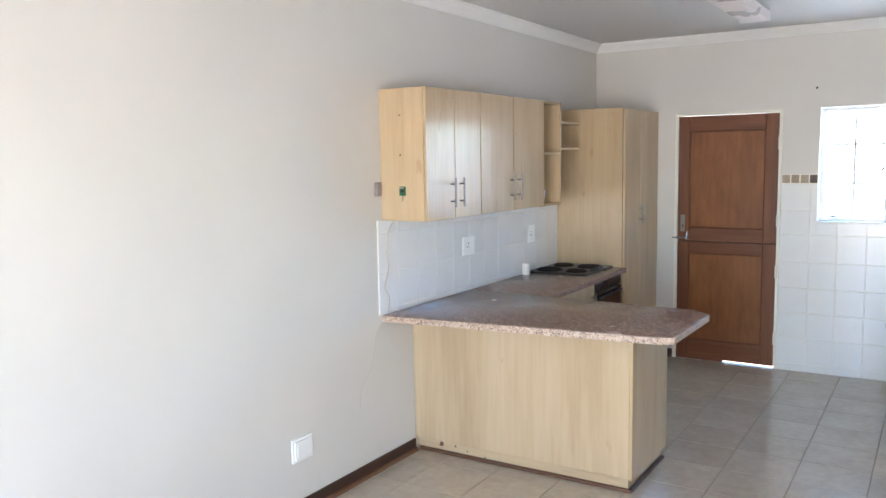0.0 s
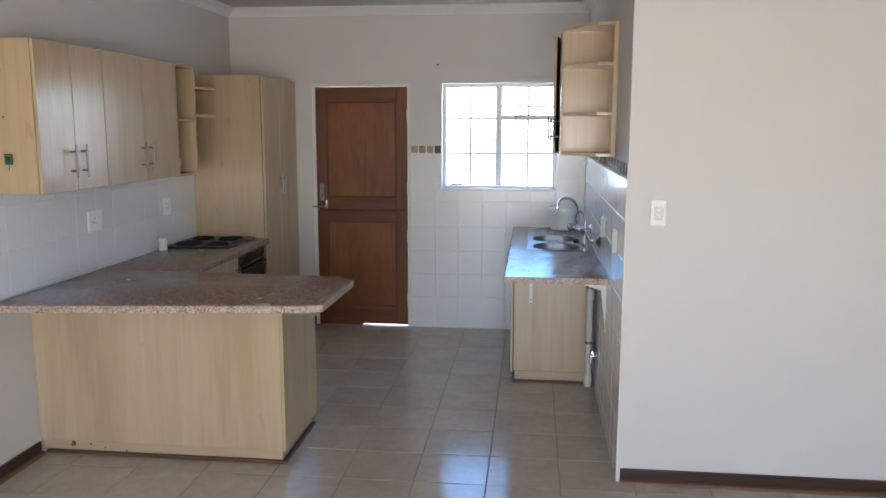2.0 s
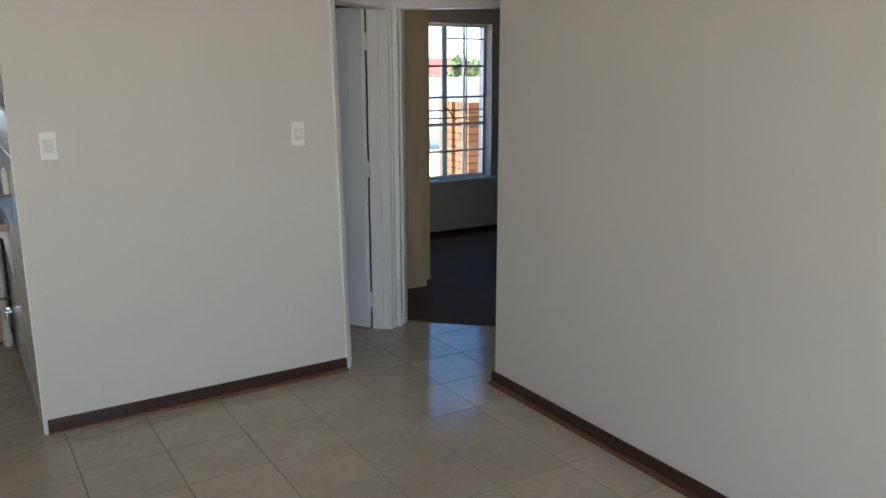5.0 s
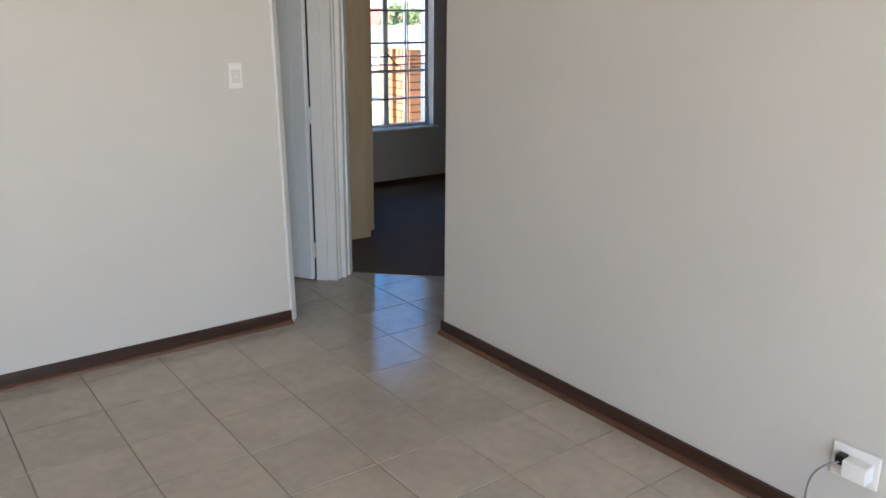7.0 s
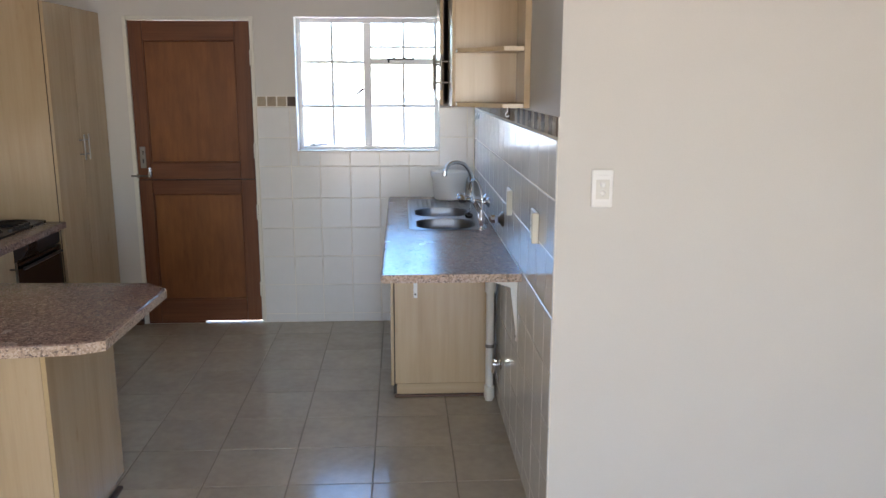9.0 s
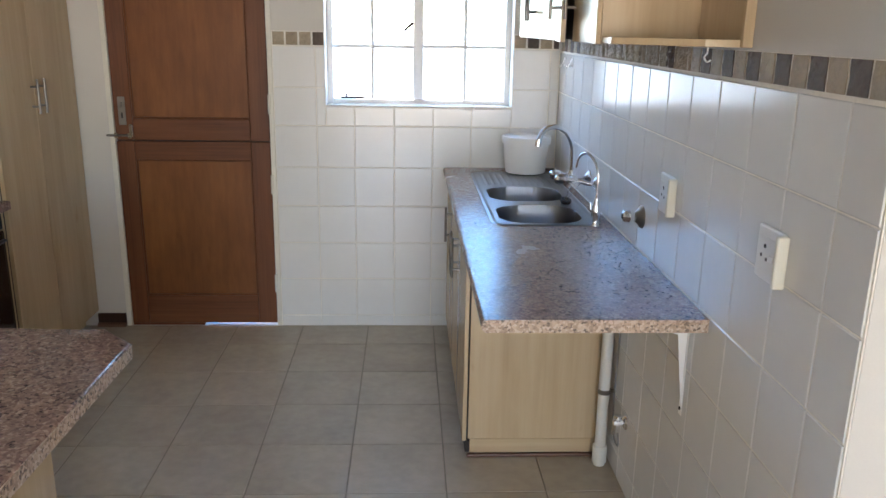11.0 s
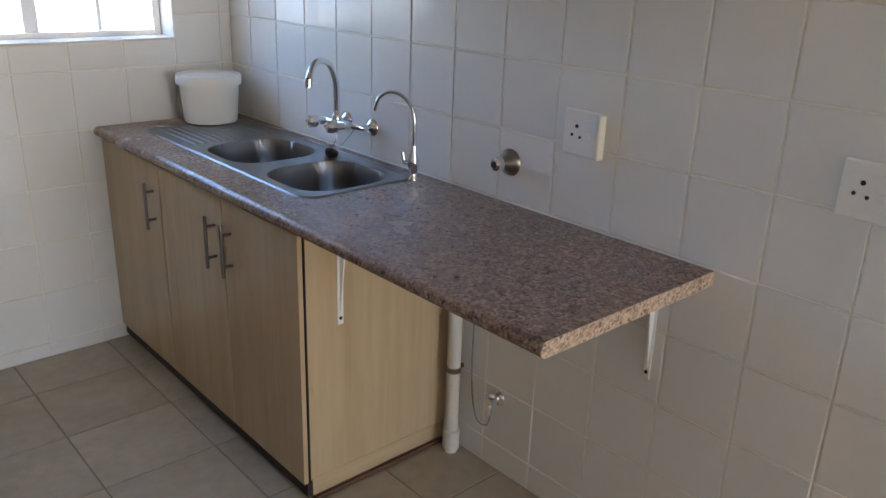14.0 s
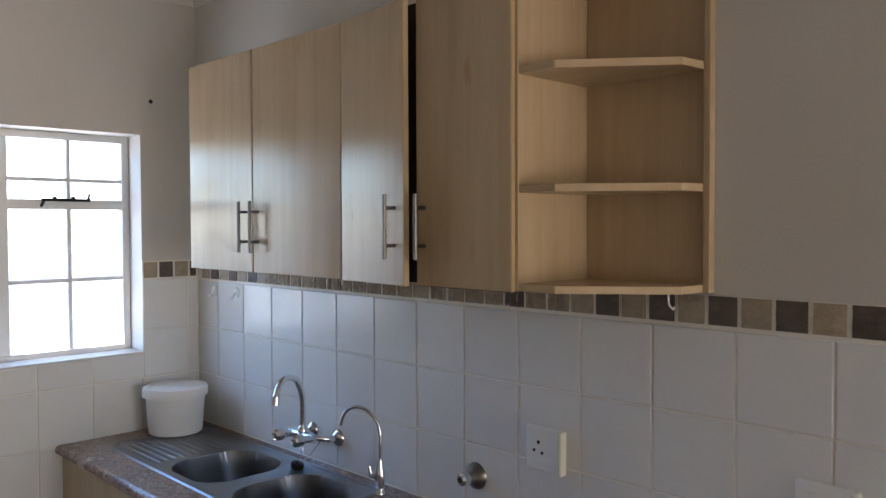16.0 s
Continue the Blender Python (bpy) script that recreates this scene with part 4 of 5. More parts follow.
def sink_mesh():
    """A pressed top with two bowls, a draining board with grooves and a rounded rim."""
    bm = bmesh.new()
    x0, y0, x1, y1 = SINK
    nx, ny = 104, 270
    bowls = ((-0.430, -1.262, -0.105, -0.945), (-0.430, -0.860, -0.105, -0.540))

    def inside(x, y, b, r):
        cx, cy = (b[0] + b[2]) / 2, (b[1] + b[3]) / 2
        hx, hy = (b[2] - b[0]) / 2 - r, (b[3] - b[1]) / 2 - r
        dx, dy = max(abs(x - cx) - hx, 0), max(abs(y - cy) - hy, 0)
        return math.hypot(dx, dy) - r if (dx or dy) else max(abs(x - cx) - hx, abs(y - cy) - hy) - r

    def height(x, y):
        rim = -inside(x, y, SINK, 0.07)
        z = 0.0045 * min(1, max(0, rim / 0.006)) if rim < 0.010 else 0.0045 - 0.0035 * min(1, (rim - 0.010) / 0.012)
        for b in bowls:
            d = -inside(x, y, b, 0.110)
            if d > 0:
                t = min(1, d / 0.034)
                z = 0.001 - 0.150 * (1 - (1 - t) ** 2.4) - 0.004 * min(1, d / 0.12)
        if -0.505 < y < -0.185 and -0.43 < x < -0.09:
            end = min(1, (y + 0.505) / 0.02, (-0.185 - y) / 0.02)
            z += 0.0035 * end * max(0, math.cos((x + 0.26) / 0.030 * 2 * math.pi)) - 0.001
        return z

    grid = {}
    for i in range(nx + 1):
        for k in range(ny + 1):
            x, y = x0 + (x1 - x0) * i / nx, y0 + (y1 - y0) * k / ny
            d = inside(x, y, SINK, 0.07)
            if d > 0.004:
                continue
            if d > -0.001:
                cx, cy = min(max(x, x0 + 0.07), x1 - 0.07), min(max(y, y0 + 0.07), y1 - 0.07)
                v = Vector((x - cx, y - cy))
                if v.length > 0.069 and (abs(x - cx) > 0 and abs(y - cy) > 0):
                    v = v.normalized() * 0.07
                    x, y = cx + v.x, cy + v.y
            grid[i, k] = bm.verts.new((x, y, 0.9005 + height(x, y)))
    for i in range(nx):
        for k in range(ny):
            q = [grid.get(c) for c in ((i, k), (i + 1, k), (i + 1, k + 1), (i, k + 1))]
            q = [v for v in q if v]
            if len(q) >= 3:
                bm.faces.new(q)
    return bm, bowls


snk = thing("double_sink", 0, 0, 0, 0, "brushed steel double bowl sink with draining board", "sink")
bm, BOWLS = sink_mesh()
part("basin", bm, M_SINK, snk, smooth=60)
for b in BOWLS:
    part("waste", lathe([(0, 0.003), (0.018, 0.003), (0.036, 0.004), (0.040, 0.0)], ((b[0] + b[2]) / 2, (b[1] + b[3]) / 2, 0.9005 - 0.1525), (0, 0, 1), 24), M_CHROME, snk, smooth=40)
plug = link_mesh("sink_plug", lathe([(0, 0.030), (0.006, 0.030), (0.010, 0.022), (0.022, 0.020), (0.024, 0.012), (0.019, 0.0), (0, 0.0)], (0, 0, 0), (0, 0, 1), 24), M_BLACKP, smooth=40)
plug.matrix_basis = pose(-0.118, -0.905, 0.903, 18, 0, 20)
tagged(plug, "black rubber sink plug lying on the rim", "sink plug")

# taps
mixer = thing("wall_mixer_tap", 0, 0, 0, 0, "chrome wall mixer tap with swan neck spout", "tap")
for y in (-0.845, -0.995):
    part("flange", lathe([(0, 0.020), (0.012, 0.020), (0.020, 0.012), (0.030, 0.006), (0.031, 0.0), (0, 0)], (-0.007, y, 1.005), (-1, 0, 0), 24), M_CHROME, mixer, smooth=50)
    s = 0.025 if y > -0.9 else -0.025
    part("elbow", tube([(-0.012, y, 1.005), (-0.045, y, 1.006), (-0.070, y - s * 0.4, 1.012), (-0.098, y - s, 1.015)], 0.010, None, 12), M_CHROME, mixer, smooth=50)
part("body", rod((-0.100, -0.850, 1.016), (-0.100, -0.985, 1.016), 0.016, None, 18), M_CHROME, mixer, smooth=50)
for y in (-0.862, -0.975):
    part("spindle", rod((-0.100, y, 1.016), (-0.140, y, 1.018), 0.012, None, 16), M_CHROME, mixer, smooth=50)
    kn = bmesh.new()
    prof = [(0, 0.044), (0.010, 0.045), (0.017, 0.040), (0.021, 0.030), (0.021, 0.010), (0.016, 0.0)]
    part("knob", lathe(prof, (-0.138, y, 1.019), (-1, 0, 0.02), 8, kn), M_CHROME, mixer, "faceted clear chrome knob")
part("spout", tube([(-0.100, -0.918, 1.026), (-0.102, -0.922, 1.10), (-0.112, -0.930, 1.165), (-0.145, -0.948, 1.215), (-0.195, -0.972, 1.235), (-0.240, -0.995, 1.222), (-0.262, -1.006, 1.185)], 0.0105, None, 14, 8), M_CHROME, mixer, smooth=60)
part("collar", lathe([(0, 0.024), (0.013, 0.024), (0.017, 0.014), (0.018, 0.0)], (-0.100, -0.918, 1.026), (0, 0, 1), 20), M_CHROME, mixer, smooth=40)
part("aerator", rod((-0.262, -1.006, 1.186), (-0.265, -1.008, 1.160), 0.0125, None, 18), M_CHROME, mixer, smooth=40)
part("chain", tube([(-0.075, -0.985, 1.005), (-0.095, -0.975, 0.975), (-0.112, -0.945, 0.940), (-0.118, -0.907, 0.928)], 0.0016, None, 6), M_CHROME, mixer)
part("chain", tube([(-0.10, -0.925, 1.000), (-0.112, -0.930, 0.965), (-0.116, -0.915, 0.935)], 0.0016, None, 6), M_CHROME, mixer)

filt = thing("filter_tap", -0.081, -1.305, 0.9, 0, "slim chrome water filter tap on the worktop", "tap")
part("tap_body", lathe([(0.016, 0.0), (0.017, 0.006), (0.011, 0.012), (0.013, 0.030), (0.018, 0.048), (0.017, 0.066), (0.010, 0.092), (0.008, 0.110), (0, 0.110)], (0, 0, 0), (0, 0, 1), 22), M_CHROME, filt, smooth=60)
part("spout", tube([(0, 0, 0.105), (0, 0.0, 0.190), (-0.006, 0.012, 0.232), (-0.022, 0.042, 0.262), (-0.038, 0.078, 0.266), (-0.052, 0.108, 0.245), (-0.058, 0.122, 0.205)], 0.0058, None, 12, 8), M_CHROME, filt, smooth=60)
bm = rod((0, 0, 0.052), (-0.012, 0.030, 0.054), 0.007, None, 12)
rod((-0.012, 0.030, 0.050), (-0.014, 0.036, 0.086), 0.0055, bm, 10)
part("lever", bm, M_CHROME, filt, smooth=40)

valve = thing("wall_stop_valve", 0, -1.643, 1.018, 0, "chrome stop valve on the tiled wall", "valve")
part("flange", lathe([(0, 0.026), (0.016, 0.026), (0.024, 0.016), (0.036, 0.008), (0.039, 0.0), (0, 0)], (-0.007, 0, 0), (-1, 0, 0), 26), M_BRUSHED, valve, smooth=50)
part("knob", lathe([(0, 0.044), (0.012, 0.044), (0.019, 0.038), (0.021, 0.020), (0.017, 0.006), (0.012, 0.0)], (-0.030, 0, 0.002), (-1, 0, 0), 10), M_CHROME, valve)
part("cap", lathe([(0, 0.004), (0.008, 0.003), (0.009, 0)], (-0.0735, 0, 0.002), (-1, 0, 0), 14), M_BLACKP, valve)

# bucket
bk = thing("plastic_bucket", -0.185, -0.150, 0.9055, 0, "white plastic bucket with lid, standing on the draining board", "bucket")
part("pail", lathe([(0, 0), (0.098, 0.0), (0.103, 0.004), (0.116, 0.160), (0.121, 0.161), (0.121, 0.168), (0.117, 0.169), (0.116, 0.158), (0.104, 0.012), (0, 0.010)], (0, 0, 0), (0, 0, 1), 44), M_PLASTIC, bk, smooth=35)
part("lid", lathe([(0.119, 0.150), (0.126, 0.150), (0.127, 0.176), (0.123, 0.186), (0.117, 0.186), (0.113, 0.179), (0.108, 0.178), (0, 0.178)], (0, 0, 0), (0, 0, 1), 44), M_PLASTIC, bk, smooth=35)

# wall units above the sink
RX, RZ0, RZ1 = -0.288, 1.584, 2.300
ur = thing("wall_cabinet", 0, 0, 0, 0, "pale maple wall cabinet, one door standing ajar", "wall cabinet")
part("carcass", box((RX + 0.020, -2.008, RZ0 + 0.002), (-0.002, -0.500, RZ1)), M_MAPLE, ur)
# dark sheet that paints the shade seen between these doors
part("dark_gap", box((RX + 0.0175, -2.003, RZ0 + 0.003), (RX + 0.0198, -0.504, RZ1 - 0.002)), M_DARKGAP, ur)
part("end_panel", box((RX + 0.012, -2.024, RZ0), (-0.002, -2.009, RZ1), 0.001), M_MAPLE, ur)
for i, (a, b) in enumerate(((-0.917, -0.500), (-1.386, -0.924), (-2.014, -1.700))):
    dd = slab_door(ur, (RX, a, RZ0 - 0.002), (RX + 0.016, b, RZ1))
    bar_handle(dd, (RX, (a + 0.030, b - 0.030, b - 0.030)[i]), 1.648, 1.812, (-1, 0, 0))
    part("edge_strip", box((RX + 0.001, a - 0.0012, RZ0), (RX + 0.015, a - 0.0001, RZ1)), M_EDGE, dd)
part("edge_strip", box((RX + 0.001, -2.012, RZ0 - 0.0035), (RX + 0.015, -1.702, RZ0 - 0.0021)), M_QUAD, dd, "reddish bottom edge")
ajar = part("door", box((-0.016, -0.305, RZ0 - 0.004), (0.0, 0.0, RZ1), 0.0015), M_MAPLE, ur, "maple door standing ajar")
ajar.matrix_basis = pose(RX + 0.016, -1.392, 0, 0, 0, -7)
bar_handle(ajar, (-0.016, -0.265), 1.648, 1.812, (-1, 0, 0))
# dark sheet over the door's back: its backlit shade put into the colour
part("inner_face", box((0.0001, -0.303, RZ0 - 0.002), (0.0012, -0.003, RZ1 - 0.002)), M_SKIRT, ajar, "inner side of the door with its shade painted dark")
part("edge_strip", box((-0.015, -0.3062, RZ0 - 0.002), (-0.001, -0.3051, RZ1 - 0.002)), M_EDGE, ajar, "pale brown edging")

shelf = thing("corner_shelf_unit", 0, 0, 0, 0, "open maple end shelves with clipped corners", "shelf unit")
part("back", box((-0.012, -2.340, RZ0), (-0.002, -2.025, RZ1)), M_MAPLE, shelf)
part("end_strip", box((-0.026, -2.356, RZ0), (-0.002, -2.3405, RZ1), 0.001), M_MAPLE, shelf)
for z in (RZ0, 1.806, 2.072, RZ1 - 0.016):
    out = [(-0.0125, -2.025), (RX + 0.014, -2.025), (RX + 0.014, -2.126), (-0.105, -2.333), (-0.0265, -2.340), (-0.0125, -2.340)]
    part("shelf", prism(out, z, z + 0.017, 0.0012), M_MAPLE_Y, shelf)
hook = thing("cup_hook", -0.082, -2.290, RZ0 - 0.001, 0, "white cup hook screwed under the shelf", "hook")
part("hook_wire", tube([(0, 0, 0.0), (0, 0, -0.014), (-0.008, -0.006, -0.024), (-0.004, -0.014, -0.034), (0.006, -0.010, -0.030)], 0.0022, None, 8), M_PLASTIC, hook)

# under the open end of the sink worktop
pipe = thing("waste_pipe", -0.048, -1.490, 0, 0, "off-white waste pipe from worktop to floor", "pipe")
part("pipe_length", rod((0, 0, 0.0), (0, 0, 0.863), 0.0215, None, 24), M_PVC, pipe, smooth=40)
for z in (0.10, 0.60):
    part("socket_joint", lathe([(0.0216, 0.0), (0.028, 0.004), (0.028, 0.070), (0.0216, 0.076)], (0, 0, z - 0.09 if z < 0.2 else z), (0, 0, 1), 24), M_PVC, pipe, smooth=40)
for z in (0.30, 0.68):
    bm = lathe([(0.022, 0.0), (0.0245, 0.0), (0.0245, 0.018), (0.022, 0.018)], (0, 0, z), (0, 0, 1), 24)
    box((0.020, -0.006, z + 0.002), (0.041, 0.006, z + 0.016), 0.002, bm)
    part("pipe_clip", bm, M_BRUSHED, pipe)
hose = link_mesh("hose", tube([(-0.030, -1.545, 0.862), (-0.022, -1.548, 0.60), (-0.026, -1.552, 0.30), (-0.022, -1.575, 0.165), (-0.018, -1.620, 0.150), (-0.030, -1.650, 0.215)], 0.0032, None, 8), M_GREYCORD, smooth=60)
tagged(hose, "thin grey hose hanging beside the waste pipe", "hose")
otap = thing("appliance_tap", 0, -1.655, 0.262, 0, "small chrome appliance tap low on the tiles", "tap")
part("flange", lathe([(0, 0.010), (0.014, 0.010), (0.024, 0.004), (0.026, 0.0), (0, 0)], (-0.007, 0, 0), (-1, 0, 0), 20), M_CHROME, otap, smooth=50)
bm = rod((-0.012, 0, 0), (-0.052, 0, 0), 0.011, None, 14)
rod((-0.040, 0, 0.004), (-0.046, 0, -0.045), 0.010, bm, 14)
part("spout", bm, M_CHROME, otap, smooth=40)
part("handle", lathe([(0, 0.020), (0.014, 0.020), (0.016, 0.010), (0.010, 0.0)], (-0.036, 0, 0.010), (0, 0, 1), 10), M_CHROME, otap)


def bracket(x, y, rz, label):
    """A pressed steel shelf bracket: two arms and a brace."""
    b = thing("shelf_bracket", x, y, 0.8635, rz, label, "bracket", "brackets under the worktop")
    part("wall_arm", box((-0.010, -0.003, -0.305), (0.010, 0.0, 0.0), 0.001), M_PLASTIC, b)
    part("top_arm", box((-0.010, -0.250, -0.003), (0.010, 0.0, 0.0), 0.001), M_PLASTIC, b)
    bm = bmesh.new()
    vs = [(-0.002, -0.003, -0.275), (-0.002, -0.003, -0.003), (-0.002, -0.200, -0.003), (-0.002, -0.030, -0.060)]
    v0 = [bm.verts.new(v) for v in vs]
    v1 = [bm.verts.new((0.002, v[1], v[2])) for v in vs]
    bm.faces.new(v0)
    bm.faces.new(v1[::-1])
    for i in range(4):
        bm.faces.new((v0[i], v0[(i + 1) % 4], v1[(i + 1) % 4], v1[i]))
    part("web", bm, M_PLASTIC, b)
    part("screw", lathe([(0, 0.002), (0.005, 0.002), (0.005, 0)], (0, -0.003, -0.285), (0, -1, 0), 12), M_IRON, b)
    return b


bracket(-0.0072, -2.165, -90, "white steel shelf bracket on the tiled wall")
bracket(-0.442, -1.4255, 0, "white steel shelf bracket on the cabinet end")


# ---- sockets and switches ----
def plate_thing(name, w, h, m, label, category, kind="socket", group=""):
    """A wall plate; its face looks along local -y."""
    t = new(name)
    t.matrix_basis = m
    tagged(t, label, category, group)
    bm = box((-w / 2, -0.012, -h / 2), (w / 2, 0.0, h / 2), 0.005, None, 3)
    part("cover_plate", bm, M_PLASTIC, t)
    return t


def round_holes(t, spots, r, y):
    for k, (x, z) in enumerate(spots):
        part("socket_hole", rod((x, y, z), (x, y - 0.0008, z), r[k] if isinstance(r, tuple) else r, None, 14), M_BLACKP, t)


def wall_socket(m, label, w=0.116, h=0.118, cover=True):
    t = plate_thing("wall_socket", w, h, m, label, "socket", group="wall sockets")
    part("insert", box((-w / 2 + 0.010, -0.0135, -h / 2 + 0.022), (w / 2 - 0.010, -0.0115, h / 2 - 0.022), 0.0015), M_PLASTIC, t)
    round_holes(t, ((-0.014, 0.017), (-0.028, -0.006), (-0.002, -0.010)), (0.0052, 0.0042, 0.0042), -0.0135)
    part("rocker", box((0.014, -0.019, -0.010), (0.034, -0.0136, 0.004), 0.002), M_PLASTIC, t)
    if cover:
        part("hinged_cover", box((w / 2 - 0.004, -0.026, -h / 2 + 0.002), (w / 2 + 0.010, -0.0, h / 2 - 0.002), 0.003), M_CREAM, t, "yellowed open cover flap")
    return t


def east_wall(y, z):
    return Matrix.Translation((-0.0072, y, z)) @ Euler((0, 0, radians(-90))).to_matrix().to_4x4()


def west_wall(y, z, off=0.0072):
    return Matrix.Translation((LEFT + off, y, z)) @ Euler((0, 0, radians(90))).to_matrix().to_4x4()


wall_socket(east_wall(-1.893, 1.146), "white three-pin wall socket with open yellowed flap")
wall_socket(east_wall(-2.598, 1.158), "white three-pin wall socket with open yellowed flap")
wall_socket(west_wall(-2.314, 1.185), "white wall socket on the tiles beside the hob", 0.15, 0.12, False)
wall_socket(west_wall(-1.367, 1.179), "white wall socket on the tiles beside the hob", 0.11, 0.13, False)
blank = plate_thing("wall_socket", 0.150, 0.122, west_wall(-3.975, 0.335, 0.0), "large white socket low on the living room wall", "socket", group="wall sockets")
part("insert", box((-0.062, -0.020, -0.048), (0.062, -0.010, 0.048), 0.004, None, 2), M_PLASTIC, blank)
part("rocker", box((-0.050, -0.024, -0.035), (-0.020, -0.0201, 0.035), 0.003), M_PLASTIC, blank)


def light_switch(x, rocker_z, label):
    m = Matrix.Translation((x, -2.96, 1.346))
    t = plate_thing("light_switch", 0.071, 0.124, m, label, "light switch", group="light switches")
    part("insert", box((-0.026, -0.0145, -0.044), (0.026, -0.012, 0.044), 0.001), M_PLASTIC, t)
    part("bezel", box((-0.022, -0.0160, -0.034), (0.022, -0.0131, 0.030), 0.001), M_PVC, t, "slightly greyer switch bezel")
    for z in rocker_z:
        part("rocker", lathe([(0, 0.004), (0.008, 0.003), (0.010, 0)], (0.0, -0.0161, z), (0, -1, 0), 18), M_PLASTIC, t, smooth=50)
    return t


light_switch(0.145, (0.014, -0.014), "white two-lever light switch on the cream wall")
light_switch(1.314, (-0.002,), "white single-lever light switch on the cream wall")

rs = plate_thing("wall_socket", 0.150, 0.115, Matrix.Translation((2.142, -5.765, 0.285)) @ Euler((0, 0, radians(-90))).to_matrix().to_4x4(), "white wall socket with an adapter and black plug", "socket", group="wall sockets")
part("adapter", box((-0.020, -0.060, -0.030), (0.060, -0.0102, 0.030), 0.006, None, 2), M_PLASTIC, rs, "white multi-plug adapter")
pl = part("plug", box((-0.050, -0.045, -0.002), (-0.0205, -0.0102, 0.032), 0.006, None, 2), M_BLACKP, rs, "black plug")
part("cord", tube([(-0.035, -0.045, 0.01), (-0.055, -0.075, 0.0), (-0.090, -0.085, -0.05), (-0.110, -0.07, -0.14), (-0.10, -0.05, -0.25), (-0.06, -0.05, -0.256)], 0.0035, None, 8), M_GREYCORD, rs, "grey cord", smooth=60)

bell = link_mesh("junction_box", box((0, -0.028, -0.038), (0.022, 0.014, 0.038), 0.004, None, 2), M_SPEAKER)
bell.location = (LEFT, -3.285, 1.600)
tagged(bell, "small grey-brown junction box on the wall", "junction box")
cord = link_mesh("loose_wire", tube([(LEFT + 0.05, -3.200, 1.424), (LEFT + 0.012, -3.205, 1.36), (LEFT + 0.011, -3.230, 1.25), (LEFT + 0.012, -3.210, 1.16), (LEFT + 0.011, -3.235, 1.09),
                                     (LEFT + 0.012, -3.255, 1.04), (LEFT + 0.012, -3.215, 0.98), (LEFT + 0.013, -3.225, 0.8905)], 0.0026, None, 8), M_CORD, smooth=60)
tagged(cord, "loose cream wire hanging over the wall tiles", "wire")
cord2 = link_mesh("loose_wire", tube([(LEFT + 0.05, -3.255, 0.890), (LEFT + 0.03, -3.290, 0.86), (LEFT + 0.006, -3.335, 0.80), (LEFT + 0.004, -3.350, 0.72), (LEFT + 0.004, -3.400, 0.60), (LEFT + 0.004, -3.480, 0.52), (LEFT + 0.004, -3.500, 0.40)], 0.0011, None, 8), M_CORD, smooth=60)
tagged(cord2, "loose cream wire hanging below the worktop", "wire")

for y, z in ((-0.150, 1.462), (-0.330, 1.466)):
    t = thing("suction_hook", -0.0072, y, z, 0, "round white suction hook on the tiles", "hook", "suction hooks")
    part("disc", lathe([(0, 0.008), (0.010, 0.008), (0.020, 0.003), (0.022, 0)], (0, 0, 0), (-1, 0, 0), 22), M_PLASTIC, t, smooth=50)
    part("hook_wire", tube([(-0.006, 0, 0), (-0.016, 0, -0.012), (-0.022, 0, -0.024), (-0.030, 0, -0.014)], 0.003, None, 8), M_PLASTIC, t)
for x, z in ((-1.249, 2.256), (-0.202, 2.245)):
    s = link_mesh("wall_plug", lathe([(0, 0.004), (0.004, 0.004), (0.008, 0.002), (0.009, 0.0)], (x, 0, z), (0, -1, 0), 14), M_BLACKP)
    tagged(s, "small dark screw plug in the wall above the window", "wall plug", "wall plugs")
cup2 = link_mesh("white_jar", lathe([(0, 0), (0.026, 0), (0.029, 0.006), (0.029, 0.072), (0.026, 0.082), (0, 0.083)], (0, 0, 0), (0, 0, 1), 24), M_PLASTIC, smooth=40)
cup2.location = (LEFT + 0.045, -1.52, 0.8875)
tagged(cup2, "small white plastic jar on the worktop", "jar")

# ceiling light
lamp = thing("ceiling_light", -1.525, -1.625, CEIL, 0, "long fluorescent ceiling light with a prismatic cover, off", "ceiling light")
part("base_tray", box((-0.060, -0.625, -0.025), (0.060, 0.625, 0.0), 0.003), M_WHITE, lamp)
sec = [(-0.095, -0.025), (-0.100, -0.045), (-0.085, -0.078), (-0.060, -0.086), (0.060, -0.086), (0.085, -0.078), (0.100, -0.045), (0.095, -0.025)]
bm = bmesh.new()
ra, rb = ([bm.verts.new((x, y, z)) for x, z in sec] for y in (-0.61, 0.61))
for i in range(len(sec)):
    j = (i + 1) % len(sec)
    bm.faces.new((ra[i], ra[j], rb[j], rb[i]))
bm.faces.new(ra)
bm.faces.new(rb[::-1])
part("diffuser", bm, M_DIFFUSER, lamp, "pinkish prismatic cover")
for y in (-0.625, 0.611):
    part("end_cap", box((-0.101, y, -0.088), (0.101, y + 0.014, -0.001), 0.004), M_WHITE, lamp)

# bedroom wardrobe
ward = thing("wardrobe", 0, 0, 0, 0, "tall maple melamine wardrobe standing on the carpet", "wardrobe")
part("side_panel", box((2.275, -1.732, 0.062), (2.855, -1.715, 2.52), 0.001), M_MAPLE, ward)
part("carcass", box((2.275, -1.714, 0.062), (2.840, -0.30, 2.52)), M_MAPLE, ward)
for k in range(3):
    part("door", box((2.842, -1.714 + 0.47 * k, 0.065), (2.858, -1.717 + 0.47 * (k + 1), 2.51), 0.0015), M_MAPLE, ward)
part("plinth", box((2.28, -1.720, 0.007), (2.830, -0.30, 0.062), 0.001), M_MAPLE_X, ward)

